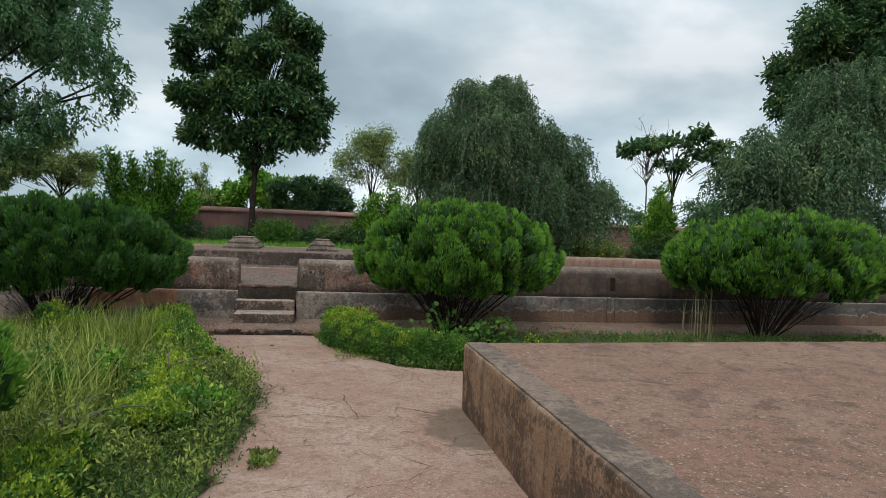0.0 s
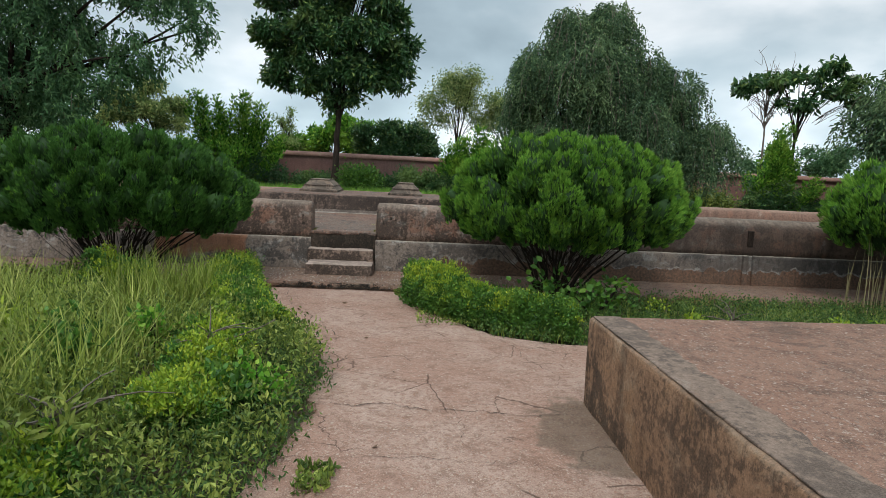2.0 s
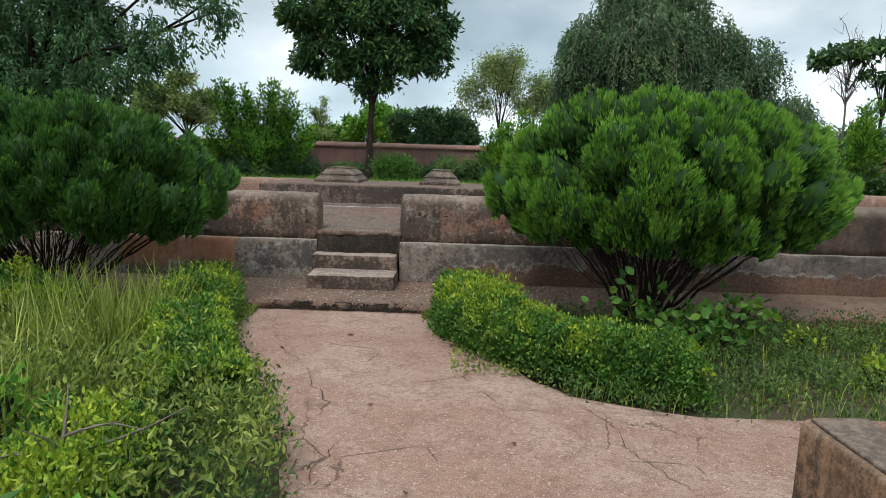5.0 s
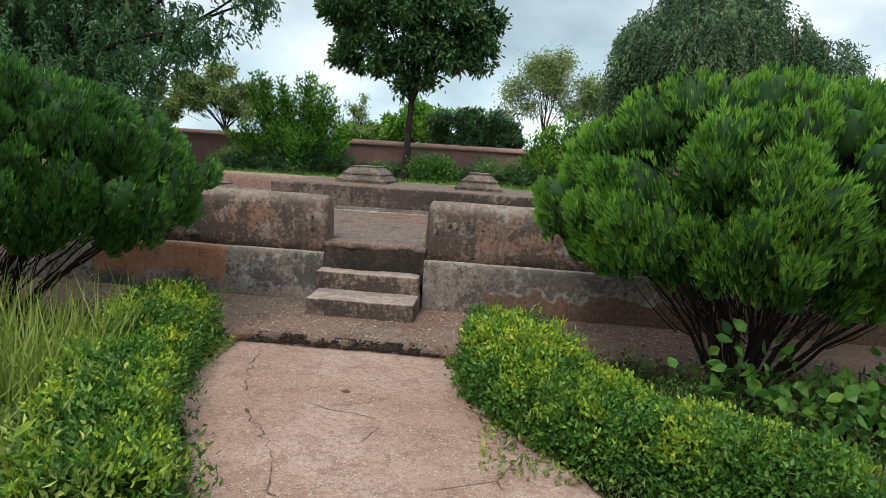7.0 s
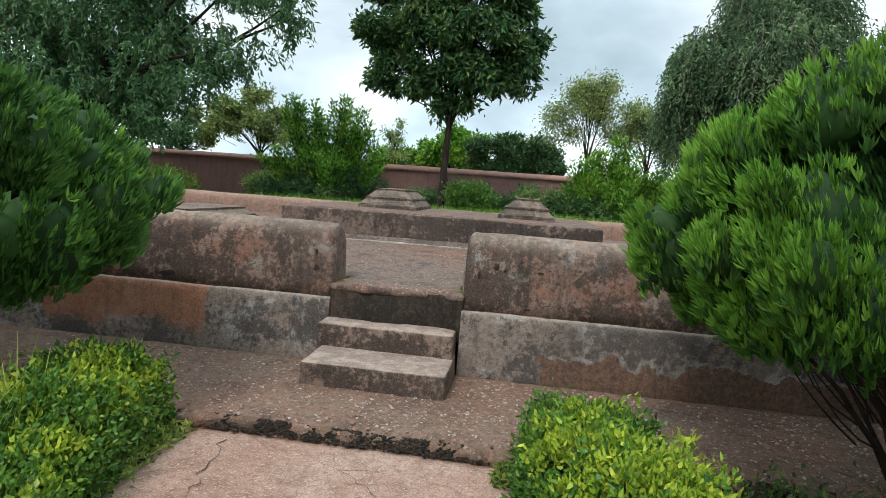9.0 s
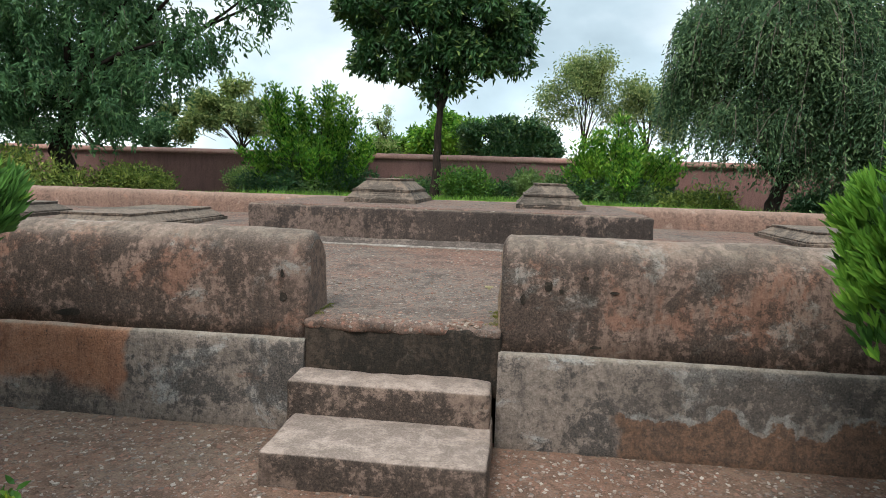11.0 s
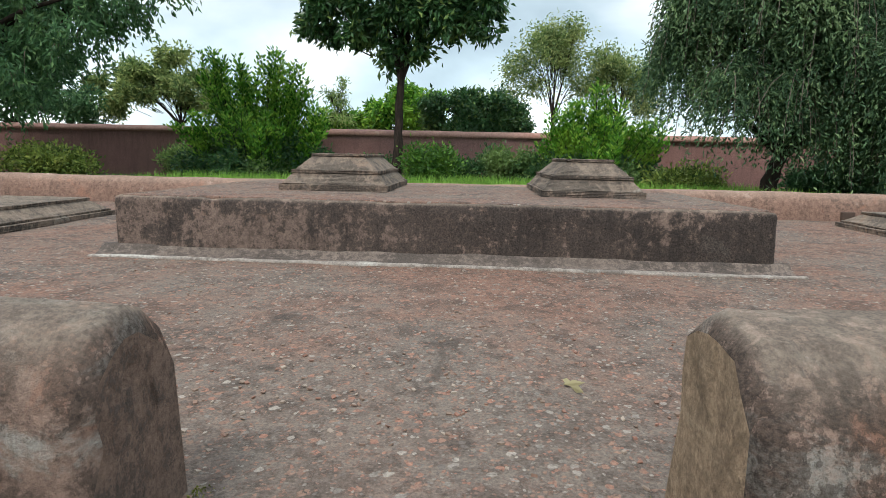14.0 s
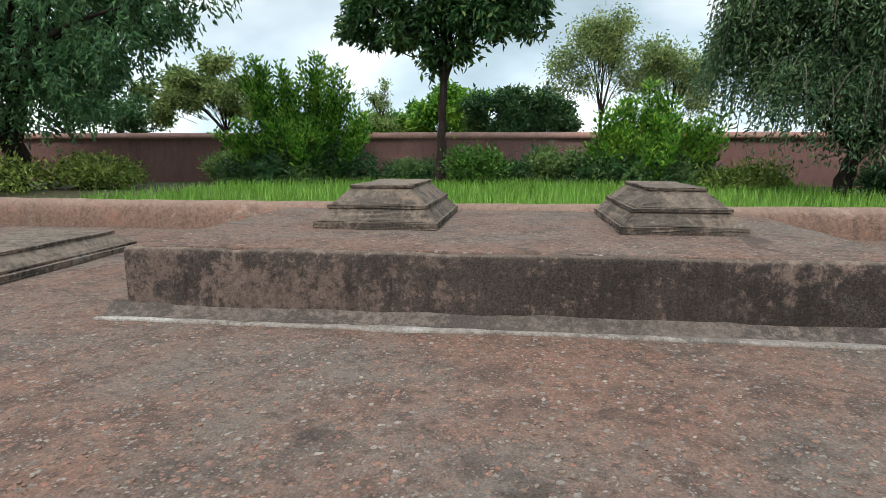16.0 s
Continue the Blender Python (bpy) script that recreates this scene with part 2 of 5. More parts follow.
PINK, BLACKISH, PALE, RED = (0.25, 0.17, 0.135), (0.04, 0.031, 0.026), (0.36, 0.345, 0.31), (0.31, 0.165, 0.115)
TAN = (0.40, 0.32, 0.255)
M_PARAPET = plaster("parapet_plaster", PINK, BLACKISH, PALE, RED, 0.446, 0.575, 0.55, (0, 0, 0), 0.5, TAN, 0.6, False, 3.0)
M_ENDS = {"left": plaster("brown_end_plaster", (0.20, 0.135, 0.105), (0.06, 0.05, 0.045), (0.30, 0.235, 0.19), (0.27, 0.165, 0.12), 0.48, 0.6, 0.62, (3, 1, 5), 0.4),
          "right": plaster("tan_end_plaster", (0.32, 0.225, 0.15), (0.13, 0.09, 0.065), (0.42, 0.31, 0.21), (0.33, 0.20, 0.13), 0.56, 0.6, 0.62, (7, 1, 5), 0.25)}
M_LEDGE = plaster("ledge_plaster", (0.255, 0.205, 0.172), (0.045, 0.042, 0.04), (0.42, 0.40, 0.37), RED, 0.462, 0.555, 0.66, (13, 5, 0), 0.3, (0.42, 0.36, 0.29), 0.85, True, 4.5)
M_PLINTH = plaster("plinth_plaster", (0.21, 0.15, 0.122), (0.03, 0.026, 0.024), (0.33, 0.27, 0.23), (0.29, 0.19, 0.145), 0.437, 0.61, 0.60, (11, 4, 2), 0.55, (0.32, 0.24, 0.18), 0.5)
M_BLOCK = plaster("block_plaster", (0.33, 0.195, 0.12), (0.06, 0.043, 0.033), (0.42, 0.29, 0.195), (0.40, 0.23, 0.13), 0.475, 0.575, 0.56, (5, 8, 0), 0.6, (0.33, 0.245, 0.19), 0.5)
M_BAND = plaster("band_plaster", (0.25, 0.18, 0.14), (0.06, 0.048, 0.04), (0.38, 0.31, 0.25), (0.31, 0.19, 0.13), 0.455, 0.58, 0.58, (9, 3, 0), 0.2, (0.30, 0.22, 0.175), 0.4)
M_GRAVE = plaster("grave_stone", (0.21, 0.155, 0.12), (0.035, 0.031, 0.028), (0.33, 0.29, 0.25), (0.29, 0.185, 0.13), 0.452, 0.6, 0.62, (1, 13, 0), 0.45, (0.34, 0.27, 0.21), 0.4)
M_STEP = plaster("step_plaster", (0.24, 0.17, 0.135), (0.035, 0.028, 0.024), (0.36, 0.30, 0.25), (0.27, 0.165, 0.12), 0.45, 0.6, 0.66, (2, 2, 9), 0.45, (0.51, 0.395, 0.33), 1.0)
M_FILLET = plaster("fillet_plaster", (0.20, 0.155, 0.13), (0.06, 0.05, 0.044), (0.44, 0.39, 0.34), (0.24, 0.165, 0.12), 0.455, 0.60, 0.66, (4, 2, 9), 0.3)
M_LIME = plaster("lime_edge_plaster", (0.35, 0.30, 0.26), (0.12, 0.10, 0.085), (0.55, 0.51, 0.46), (0.34, 0.26, 0.21), 0.49, 0.56, 0.66, (3, 7, 2), 0.1)
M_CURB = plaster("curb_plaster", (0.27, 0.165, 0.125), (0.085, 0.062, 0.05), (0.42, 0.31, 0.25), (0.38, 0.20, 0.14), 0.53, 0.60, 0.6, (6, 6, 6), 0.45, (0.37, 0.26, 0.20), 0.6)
M_WALL = plaster("boundary_plaster", (0.30, 0.165, 0.148), (0.13, 0.075, 0.067), (0.28, 0.155, 0.13), (0.26, 0.11, 0.095), 0.58, 0.64, 0.62, (0, 3, 3), 0.35)
M_COPING = plaster("coping_plaster", (0.40, 0.225, 0.18), (0.15, 0.085, 0.07), (0.48, 0.33, 0.26), (0.38, 0.18, 0.14), 0.56, 0.60, 0.6, (0, 8, 3), 0.3)
FLECKS = ((0.0, (0.29, 0.135, 0.095)), (0.3, (0.25, 0.15, 0.11)), (0.62, (0.11, 0.085, 0.072)), (0.85, (0.20, 0.17, 0.148)), (1.0, (0.33, 0.28, 0.235)))
M_PATH = concrete("path_concrete", (0.335, 0.20, 0.15), (0.43, 0.30, 0.24), (0.19, 0.108, 0.078), ((0.0, (0.28, 0.145, 0.10)), (0.6, (0.36, 0.25, 0.19)), (1.0, (0.48, 0.37, 0.30))), 60, 0.35, 0.6, 0.9, (2.3, -5.3, 0.42, 0.75))
M_APRON = concrete("apron_concrete", (0.20, 0.113, 0.078), (0.20, 0.14, 0.102), (0.08, 0.05, 0.037), FLECKS, 40, 0.3)
M_FLOOR = concrete("terrace_concrete", (0.197, 0.11, 0.08), (0.165, 0.13, 0.107), (0.055, 0.042, 0.035), FLECKS, 44, 0.32, 0.58, 1.0)
M_TOP = concrete("block_top_concrete", (0.25, 0.135, 0.095), (0.28, 0.165, 0.12), (0.10, 0.066, 0.05), ((0.0, (0.26, 0.13, 0.085)), (0.6, (0.22, 0.15, 0.115)), (1.0, (0.42, 0.33, 0.27))), 52, 0.35, 0.555)
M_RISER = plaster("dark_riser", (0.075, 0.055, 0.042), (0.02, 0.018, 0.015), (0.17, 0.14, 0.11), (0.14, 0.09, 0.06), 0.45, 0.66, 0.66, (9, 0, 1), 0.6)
k_soil = Nodes("garden_soil")
M_SOIL = k_soil.finish(k_soil.mix(k_soil.step(k_soil.noise(2.2, 6), 0.4, 0.65), (0.09, 0.065, 0.04), (0.06, 0.08, 0.03)), 0.95, k_soil.noise(18, 6), 0.9, 0.04)
k_crack = Nodes("crack_shadow")
M_CRACK = k_crack.finish(k_crack.mix(k_crack.noise(14), (0.045, 0.03, 0.024), (0.12, 0.08, 0.06)), 0.95)
M_THUJA = foliage("thuja_sprays", (0.03, 0.085, 0.018), (0.075, 0.185, 0.034), (0.125, 0.27, 0.05), 0.22, 0.2, 0.6, 3.2)
M_THUJA_SHADE = foliage("thuja_core_shade", (0.012, 0.034, 0.009), (0.022, 0.06, 0.013), (0.04, 0.10, 0.02), 0.2, 0.1, 0.7, 9.0)
M_THUJA_LIT = foliage("thuja_lit_young_sprays", (0.085, 0.22, 0.028), (0.165, 0.35, 0.042), (0.27, 0.46, 0.065), 0.3, 0.25, 0.6, 3.2)
M_DURANTA = foliage("duranta_leaves", (0.03, 0.09, 0.018), (0.085, 0.20, 0.03), (0.19, 0.32, 0.045), 0.2, 0.22, 0.4, 5.0)
M_DURANTA_TIP = foliage("duranta_young_leaves", (0.13, 0.25, 0.03), (0.30, 0.42, 0.04), (0.56, 0.60, 0.06), 0.3, 0.28, 0.4, 6.0)
M_WEED = foliage("weed_leaves", (0.055, 0.10, 0.023), (0.19, 0.26, 0.05), (0.46, 0.50, 0.12), 0.32, 0.25, 0.5, 3.6)
M_CREEPER = foliage("creeper_leaves", (0.03, 0.075, 0.02), (0.085, 0.16, 0.038), (0.23, 0.31, 0.07), 0.24, 0.22, 0.5, 3.6)
M_GRASS = foliage("grass_blades", (0.14, 0.20, 0.035), (0.29, 0.36, 0.06), (0.50, 0.51, 0.15), 0.35, 0.3, 0.55, 1.6)
M_LAWN = foliage("bright_grass", (0.12, 0.26, 0.035), (0.20, 0.39, 0.055), (0.32, 0.50, 0.10), 0.3, 0.3, 0.55, 0.6)
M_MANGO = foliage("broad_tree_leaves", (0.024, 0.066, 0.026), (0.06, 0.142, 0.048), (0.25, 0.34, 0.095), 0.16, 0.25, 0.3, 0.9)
M_DARKTREE = foliage("dark_tree_leaves", (0.042, 0.10, 0.046), (0.10, 0.215, 0.088), (0.23, 0.38, 0.15), 0.2, 0.35, 0.5, 0.7)
M_BRIGHT = foliage("bright_bush_leaves", (0.03, 0.10, 0.015), (0.14, 0.35, 0.036), (0.44, 0.64, 0.09), 0.34, 0.42, 0.42, 1.1)
M_WILLOW = foliage("weeping_leaves", (0.04, 0.085, 0.045), (0.10, 0.18, 0.082), (0.29, 0.40, 0.18), 0.24, 0.32, 0.55, 0.9)
M_FAR = foliage("hazy_far_leaves", (0.11, 0.19, 0.07), (0.27, 0.38, 0.11), (0.52, 0.58, 0.22), 0.25, 0.4, 0.6, 0.5)
M_AIRY = foliage("airy_tree_leaves", (0.09, 0.15, 0.055), (0.24, 0.33, 0.11), (0.54, 0.58, 0.22), 0.38, 0.45, 0.6, 0.9)
M_DRYLEAF = foliage("dry_leaf", (0.25, 0.21, 0.10), (0.32, 0.27, 0.14), (0.40, 0.34, 0.2), 0.3, 0.2, 0.7, 3.0)
M_MOSS = foliage("moss_tufts", (0.09, 0.10, 0.02), (0.17, 0.17, 0.035), (0.28, 0.26, 0.07), 0.3, 0.15, 0.8, 8.0)
M_BROWNLEAF = foliage("brown_leaf", (0.09, 0.05, 0.03), (0.13, 0.075, 0.045), (0.2, 0.12, 0.07), 0.3, 0.1, 0.7, 5.0)
k_gp = Nodes("green_paint")
M_GREENPAINT = k_gp.finish(k_gp.mix(k_gp.noise(6, 6, 0.7), (0.02, 0.045, 0.03), (0.035, 0.06, 0.04)), 0.6)
k_wp = Nodes("white_paint")
M_WHITEPAINT = k_wp.finish(k_wp.mix(k_wp.noise(5, 6, 0.7), (0.78, 0.8, 0.78), (0.62, 0.64, 0.62)), 0.55)
M_BARK = bark("grey_brown_bark", (0.075, 0.052, 0.04), (0.022, 0.017, 0.014))
M_TWIG = bark("dark_twigs", (0.06, 0.04, 0.03), (0.02, 0.015, 0.012))
M_DRY = bark("dry_grey_twigs", (0.30, 0.25, 0.2), (0.15, 0.12, 0.1))


# ---- mesh tools ----
def mesh_of(name, v, f, mat, smooth=False):
    """A mesh from arrays: v (n, 3), f (m, k) with the same number of corners in each face."""
    v, f = np.asarray(v, dtype=np.float32), np.asarray(f, dtype=np.int32)
    me = bpy.data.meshes.new(name)
    me.vertices.add(len(v))
    me.vertices.foreach_set("co", v.ravel())
    me.loops.add(f.size)
    me.loops.foreach_set("vertex_index", f.ravel())
    me.polygons.add(len(f))
    me.polygons.foreach_set("loop_start", np.arange(len(f), dtype=np.int32) * f.shape[1])
    me.polygons.foreach_set("use_smooth", np.full(len(f), smooth))
    me.update(calc_edges=True)
    me.materials.append(mat)
    return me


def under(ob, parent):
    ob.parent = parent
    return ob


def part_of(name, v, f, mat, parent, label="", smooth=False, kind=""):
    ob = under(new(name, mesh_of(name, v, f, mat, smooth)), parent)
    return tagged(ob, label, "", "", kind)


def part(name, bm, mat, parent, label=""):
    me = bpy.data.meshes.new(name)
    bm.to_mesh(me)
    bm.free()
    me.materials.append(mat)
    ob = new(name, me)
    if parent:
        ob.parent = parent
    return tagged(ob, label)


def wob(p, scale, seed=0):
    """Smooth uneven values from -1 to 1 at points p (n, 3)."""
    r = np.random.default_rng(seed)
    out = np.zeros(len(p))
    for o in range(7):
        k = r.normal(size=3) * scale * (1.0 + 0.55 * o)
        out += np.sin(p @ k + r.uniform(0, 6.28)) / (1 + 0.5 * o)
    return out / 2.6


def rounded_box(lo, hi, r=0.02, step=0.12, amp=0.006, seed=0):
    """A box with rounded, slightly worn edges: vertices and quads."""
    lo, hi = np.array(lo, float), np.array(hi, float)
    axes = []
    for a in range(3):
        n = max(2, int((hi[a] - lo[a] - 2 * r) / step) + 1)
        mid = np.linspace(lo[a] + r, hi[a] - r, n)
        axes.append(np.concatenate([[lo[a], lo[a] + r * 0.4], mid, [hi[a] - r * 0.4, hi[a]]]))
    keys, verts, faces = {}, [], []

    def idx(p):
        key = tuple(np.round(p, 5))
        if key not in keys:
            keys[key] = len(verts)
            verts.append(p)
        return keys[key]

    for a in range(3):
        b, c = (a + 1) % 3, (a + 2) % 3
        for side in (0, 1):
            for i in range(len(axes[b]) - 1):
                for j in range(len(axes[c]) - 1):
                    q = []
                    for di, dj in ((0, 0), (1, 0), (1, 1), (0, 1)):
                        p = [0, 0, 0]
                        p[a] = lo[a] if side == 0 else hi[a]
                        p[b], p[c] = axes[b][i + di], axes[c][j + dj]
                        q.append(idx(tuple(p)))
                    faces.append(q if side else q[::-1])
    v = np.array(verts)
    core = np.clip(v, lo + r, hi - r)
    d = v - core
    ln = np.linalg.norm(d, axis=1, keepdims=True)
    ln[ln == 0] = 1
    n = d / ln
    v = core + n * r
    v += n * (wob(v, 9, seed) * amp + wob(v, 30, seed + 1) * amp * 0.4)[:, None]
    return v, np.array(faces)


def extruded(profile, xs, amp=0.01, seed=0, worn=0.0):
    """A closed profile of (y, z) drawn along x, with uneven plaster; capped at both ends by fans of quads."""
    prof = np.array(profile, float)
    m = len(prof)
    v = np.concatenate([np.column_stack([np.full(m, x), prof]) for x in xs])
    nrm = v[:, 1:] - prof.mean(axis=0)
    nrm /= np.linalg.norm(nrm, axis=1, keepdims=True)
    v[:, 1:] += nrm * (wob(v, 3.5, seed) * amp + wob(v, 17, seed + 1) * amp * 0.45)[:, None]
    if worn:
        near = np.minimum(v[:, 0] - xs[0], xs[-1] - v[:, 0])
        pull = worn * np.clip(1 - near / worn, 0, 1) ** 2.2 * (1 + 0.6 * wob(v, 9, seed + 2))
        v[:, 1:] -= nrm * pull[:, None]
    f = []
    for i in range(len(xs) - 1):
        for j in range(m):
            k = (j + 1) % m
            f.append((i * m + j, i * m + k, (i + 1) * m + k, (i + 1) * m + j))
    f = np.array(f)[:, ::-1]
    n0, last = len(v), (len(xs) - 1) * m
    r = np.random.default_rng(seed)
    ends = []
    for ids, x in ((np.arange(m), xs[0]), (last + np.arange(m), xs[-1])):
        ring = v[ids]
        mid = np.array([x, *prof.mean(axis=0)])
        inner = mid + (ring - mid) * 0.55 + r.normal(size=ring.shape) * amp * 0.6
        ends += [ring, inner, mid[None]]
    v = np.vstack([v] + ends)
    caps = []
    for e in (0, 1):
        o = n0 + e * (2 * m + 1)
        for j in range(m):
            k = (j + 1) % m
            q = (o + j, o + k, o + m + k, o + m + j)
            caps.append(q if e == 0 else q[::-1])
        for j in range(0, m, 2):
            q = (o + 2 * m, o + m + j, o + m + (j + 1) % m, o + m + (j + 2) % m)
            caps.append(q if e == 0 else q[::-1])
    return v, np.vstack([f, caps])


def tube(points, radii, sides=8, seed=0, rough=0.0):
    """A tapered tube through points."""
    pts = np.array(points, float)
    v, f = [], []
    r = np.random.default_rng(seed)
    for i, p in enumerate(pts):
        d = pts[min(i + 1, len(pts) - 1)] - pts[max(i - 1, 0)]
        d /= np.linalg.norm(d) + 1e-9
        a = np.cross(d, (0.3, 0.9, 0.2))
        a /= np.linalg.norm(a) + 1e-9
        b = np.cross(d, a)
        for s in range(sides):
            t = 6.2832 * s / sides
            v.append(p + (a * math.cos(t) + b * math.sin(t)) * radii[i] * (1 + rough * r.normal()))
    for i in range(len(pts) - 1):
        for s in range(sides):
            k = (s + 1) % sides
            f.append((i * sides + s, i * sides + k, (i + 1) * sides + k, (i + 1) * sides + s))
    return np.array(v), np.array(f)


def joined(pieces):
    vs, fs, n = [], [], 0
    for v, f in pieces:
        vs.append(v)
        fs.append(np.asarray(f) + n)
        n += len(v)
    return np.vstack(vs), np.vstack(fs)


def unit(d):
    return d / (np.linalg.norm(d, axis=1, keepdims=True) + 1e-9)


def leaves(pos, d, length, width, rng, fold=0.15):
    """One bent four-cornered blade for each position and direction."""
    n = len(pos)
    d = unit(d)
    side = unit(np.cross(d, unit(rng.normal(size=(n, 3)))))
    up = np.cross(side, d)
    ln = (length * rng.uniform(0.7, 1.25, n))[:, None]
    wd = (width * rng.uniform(0.75, 1.2, n))[:, None]
    mid = pos + d * ln * 0.5 + up * ln * fold
    v = np.stack([pos, mid + side * wd * 0.5, pos + d * ln, mid - side * wd * 0.5], axis=1).reshape(-1, 3)
    return v, np.arange(4 * n).reshape(n, 4)


def round_leaves(pos, d, length, width, rng):
    """A six-cornered leaf, blunt at the foot and pointed at the tip, for each position and direction."""
    n = len(pos)
    d = unit(d)
    side = unit(np.cross(d, unit(rng.normal(size=(n, 3)))))
    up = np.cross(side, d)
    ln = (length * rng.uniform(0.65, 1.3, n))[:, None]
    wd = (width * rng.uniform(0.75, 1.2, n))[:, None]
    a, b = pos + d * ln * 0.3 + up * ln * 0.09, pos + d * ln * 0.66 + up * ln * 0.07
    v = np.stack([pos, a + side * wd * 0.47, b + side * wd * 0.4, pos + d * ln - up * ln * 0.06, b - side * wd * 0.4, a - side * wd * 0.47], axis=1).reshape(-1, 3)
    return v, np.arange(6 * n).reshape(n, 6)


def blades(pos, height, width, lean, rng):
    """Grass blades of two quads each, bending over."""
    n = len(pos)
    az = rng.uniform(0, 6.28, n)
    out = np.column_stack([np.cos(az), np.sin(az), np.zeros(n)])
    side = np.column_stack([-np.sin(az), np.cos(az), np.zeros(n)])
    h = (height * rng.uniform(0.5, 1.25, n))[:, None]
    ln = (lean * rng.uniform(0.2, 1.3, n))[:, None] * h
    w = (width * rng.uniform(0.7, 1.3, n))[:, None] * side
    z = np.array([[0, 0, 1.0]])
    p1, p2 = pos + z * h * 0.55 + out * ln * 0.3, pos + z * h + out * ln
    v = np.stack([pos - w, pos + w, p1 + w * 0.8, p1 - w * 0.8, p2 + w * 0.12, p2 - w * 0.12], axis=1).reshape(-1, 3)
    b = np.arange(n)[:, None] * 6
    return v, np.vstack([b + [0, 1, 2, 3], b + [3, 2, 4, 5]])


# ---- ground and paving ----
def floor_z(y):
    return 0.655 + 0.038 * (min(y, 3.4) - 0.66) + 0.008 * max(0.0, y - 3.4)


def sheet(xs, ys, zf):
    xs, ys = np.array(xs, float), np.array(ys, float)
    gx, gy = np.meshgrid(xs, ys)
    v = np.column_stack([gx.ravel(), gy.ravel(), np.zeros(gx.size)])
    v[:, 2] = zf(v)
    w = len(xs)
    i, j = np.meshgrid(np.arange(w - 1), np.arange(len(ys) - 1))
    a = (j * w + i).ravel()
    return v, np.column_stack([a, a + 1, a + w + 1, a + w])


def ground_z(v):
    rise = np.clip((v[:, 1] - 1.5) / 4.0, 0, 1)
    near = np.clip(1 - np.abs(v[:, 1]) / 60, 0, 1)
    return -0.07 + 0.42 * rise * rise * (3 - 2 * rise) + 0.025 * wob(v, 2.0, 5) * near


far_steps = [-1500, -600, -250, -120, -70, -45]
gv, gf = sheet(far_steps + list(np.linspace(-30, 40, 141)) + [60, 90, 160, 300, 700, 1500],
               [-1200, -400, -150, -60, -30] + list(np.linspace(-18, 30, 97)) + [40, 60, 100, 200, 500, 1500], ground_z)
ground = tagged(new("ground", mesh_of("ground", gv, gf, M_SOIL, True)), "dark garden soil with patches of moss and weeds", "ground", kind="structure")

LEFT_EDGE = ((-14, -0.3), (-9, 0.0), (-6.57, 0.2), (-5.6, 0.32), (-5.0, 0.38), (-4.3, 0.36), (-3.9, 0.31), (-2.9, -0.15), (-2.3, -0.5), (-1.7, -0.77), (-0.64, -0.98))
RIGHT_EDGE = ((-4.8, 14.0), (-3.16, 14.0), (-3.14, 2.74), (-2.9, 2.0), (-2.5, 1.68), (-2.0, 1.42), (-1.44, 1.1), (-0.64, 1.02))


def left_x(y):
    return np.interp(y, [a for a, b in LEFT_EDGE], [b for a, b in LEFT_EDGE])


def right_x(y):
    return 2.9 if y < -4.8 else float(np.interp(y, [a for a, b in RIGHT_EDGE], [b for a, b in RIGHT_EDGE]))


def paving():
    """The path: a thin slab with ragged sides, widening to the right in front of the hedge."""
    r = np.random.default_rng(3)
    ys = np.unique(np.concatenate([np.arange(-14, -0.62, 0.07), [-4.81, -4.79, -3.16, -3.14]]))
    cols = 40
    v = []
    for y in ys:
        a = left_x(y) + 0.05 * math.sin(y * 7.1) * math.sin(y * 2.3) + r.normal() * 0.018
        b = right_x(y) + (r.normal() * 0.015 if y > -3.1 else 0)
        v += [(a + (b - a) * c / (cols - 1), y, 0.0) for c in range(cols)]
    v = np.array(v)
    v[:, 2] = 0.006 * wob(v, 1.3, 8) + 0.0025 * wob(v, 9, 9)
    n = len(ys)
    i, j = np.meshgrid(np.arange(cols - 1), np.arange(n - 1))
    a = (j * cols + i).ravel()
    f = np.column_stack([a, a + 1, a + cols + 1, a + cols])
    rim = [j * cols for j in range(n)], [j * cols + cols - 1 for j in range(n)]
    low = v.copy()
    low[:, 2] = -0.16
    base = len(v)
    skirts = []
    for side, ids in enumerate(rim):
        for p, q in zip(ids[:-1], ids[1:]):
            skirts.append((p, q, base + q, base + p) if side == 0 else (q, p, base + p, base + q))
    return np.vstack([v, low]), np.vstack([f, skirts])


pv, pf = paving()
pavement = tagged(new("pavement", mesh_of("pavement", pv, pf, M_PATH, True)), "worn pinkish concrete garden path with long cracks", "path", kind="structure")


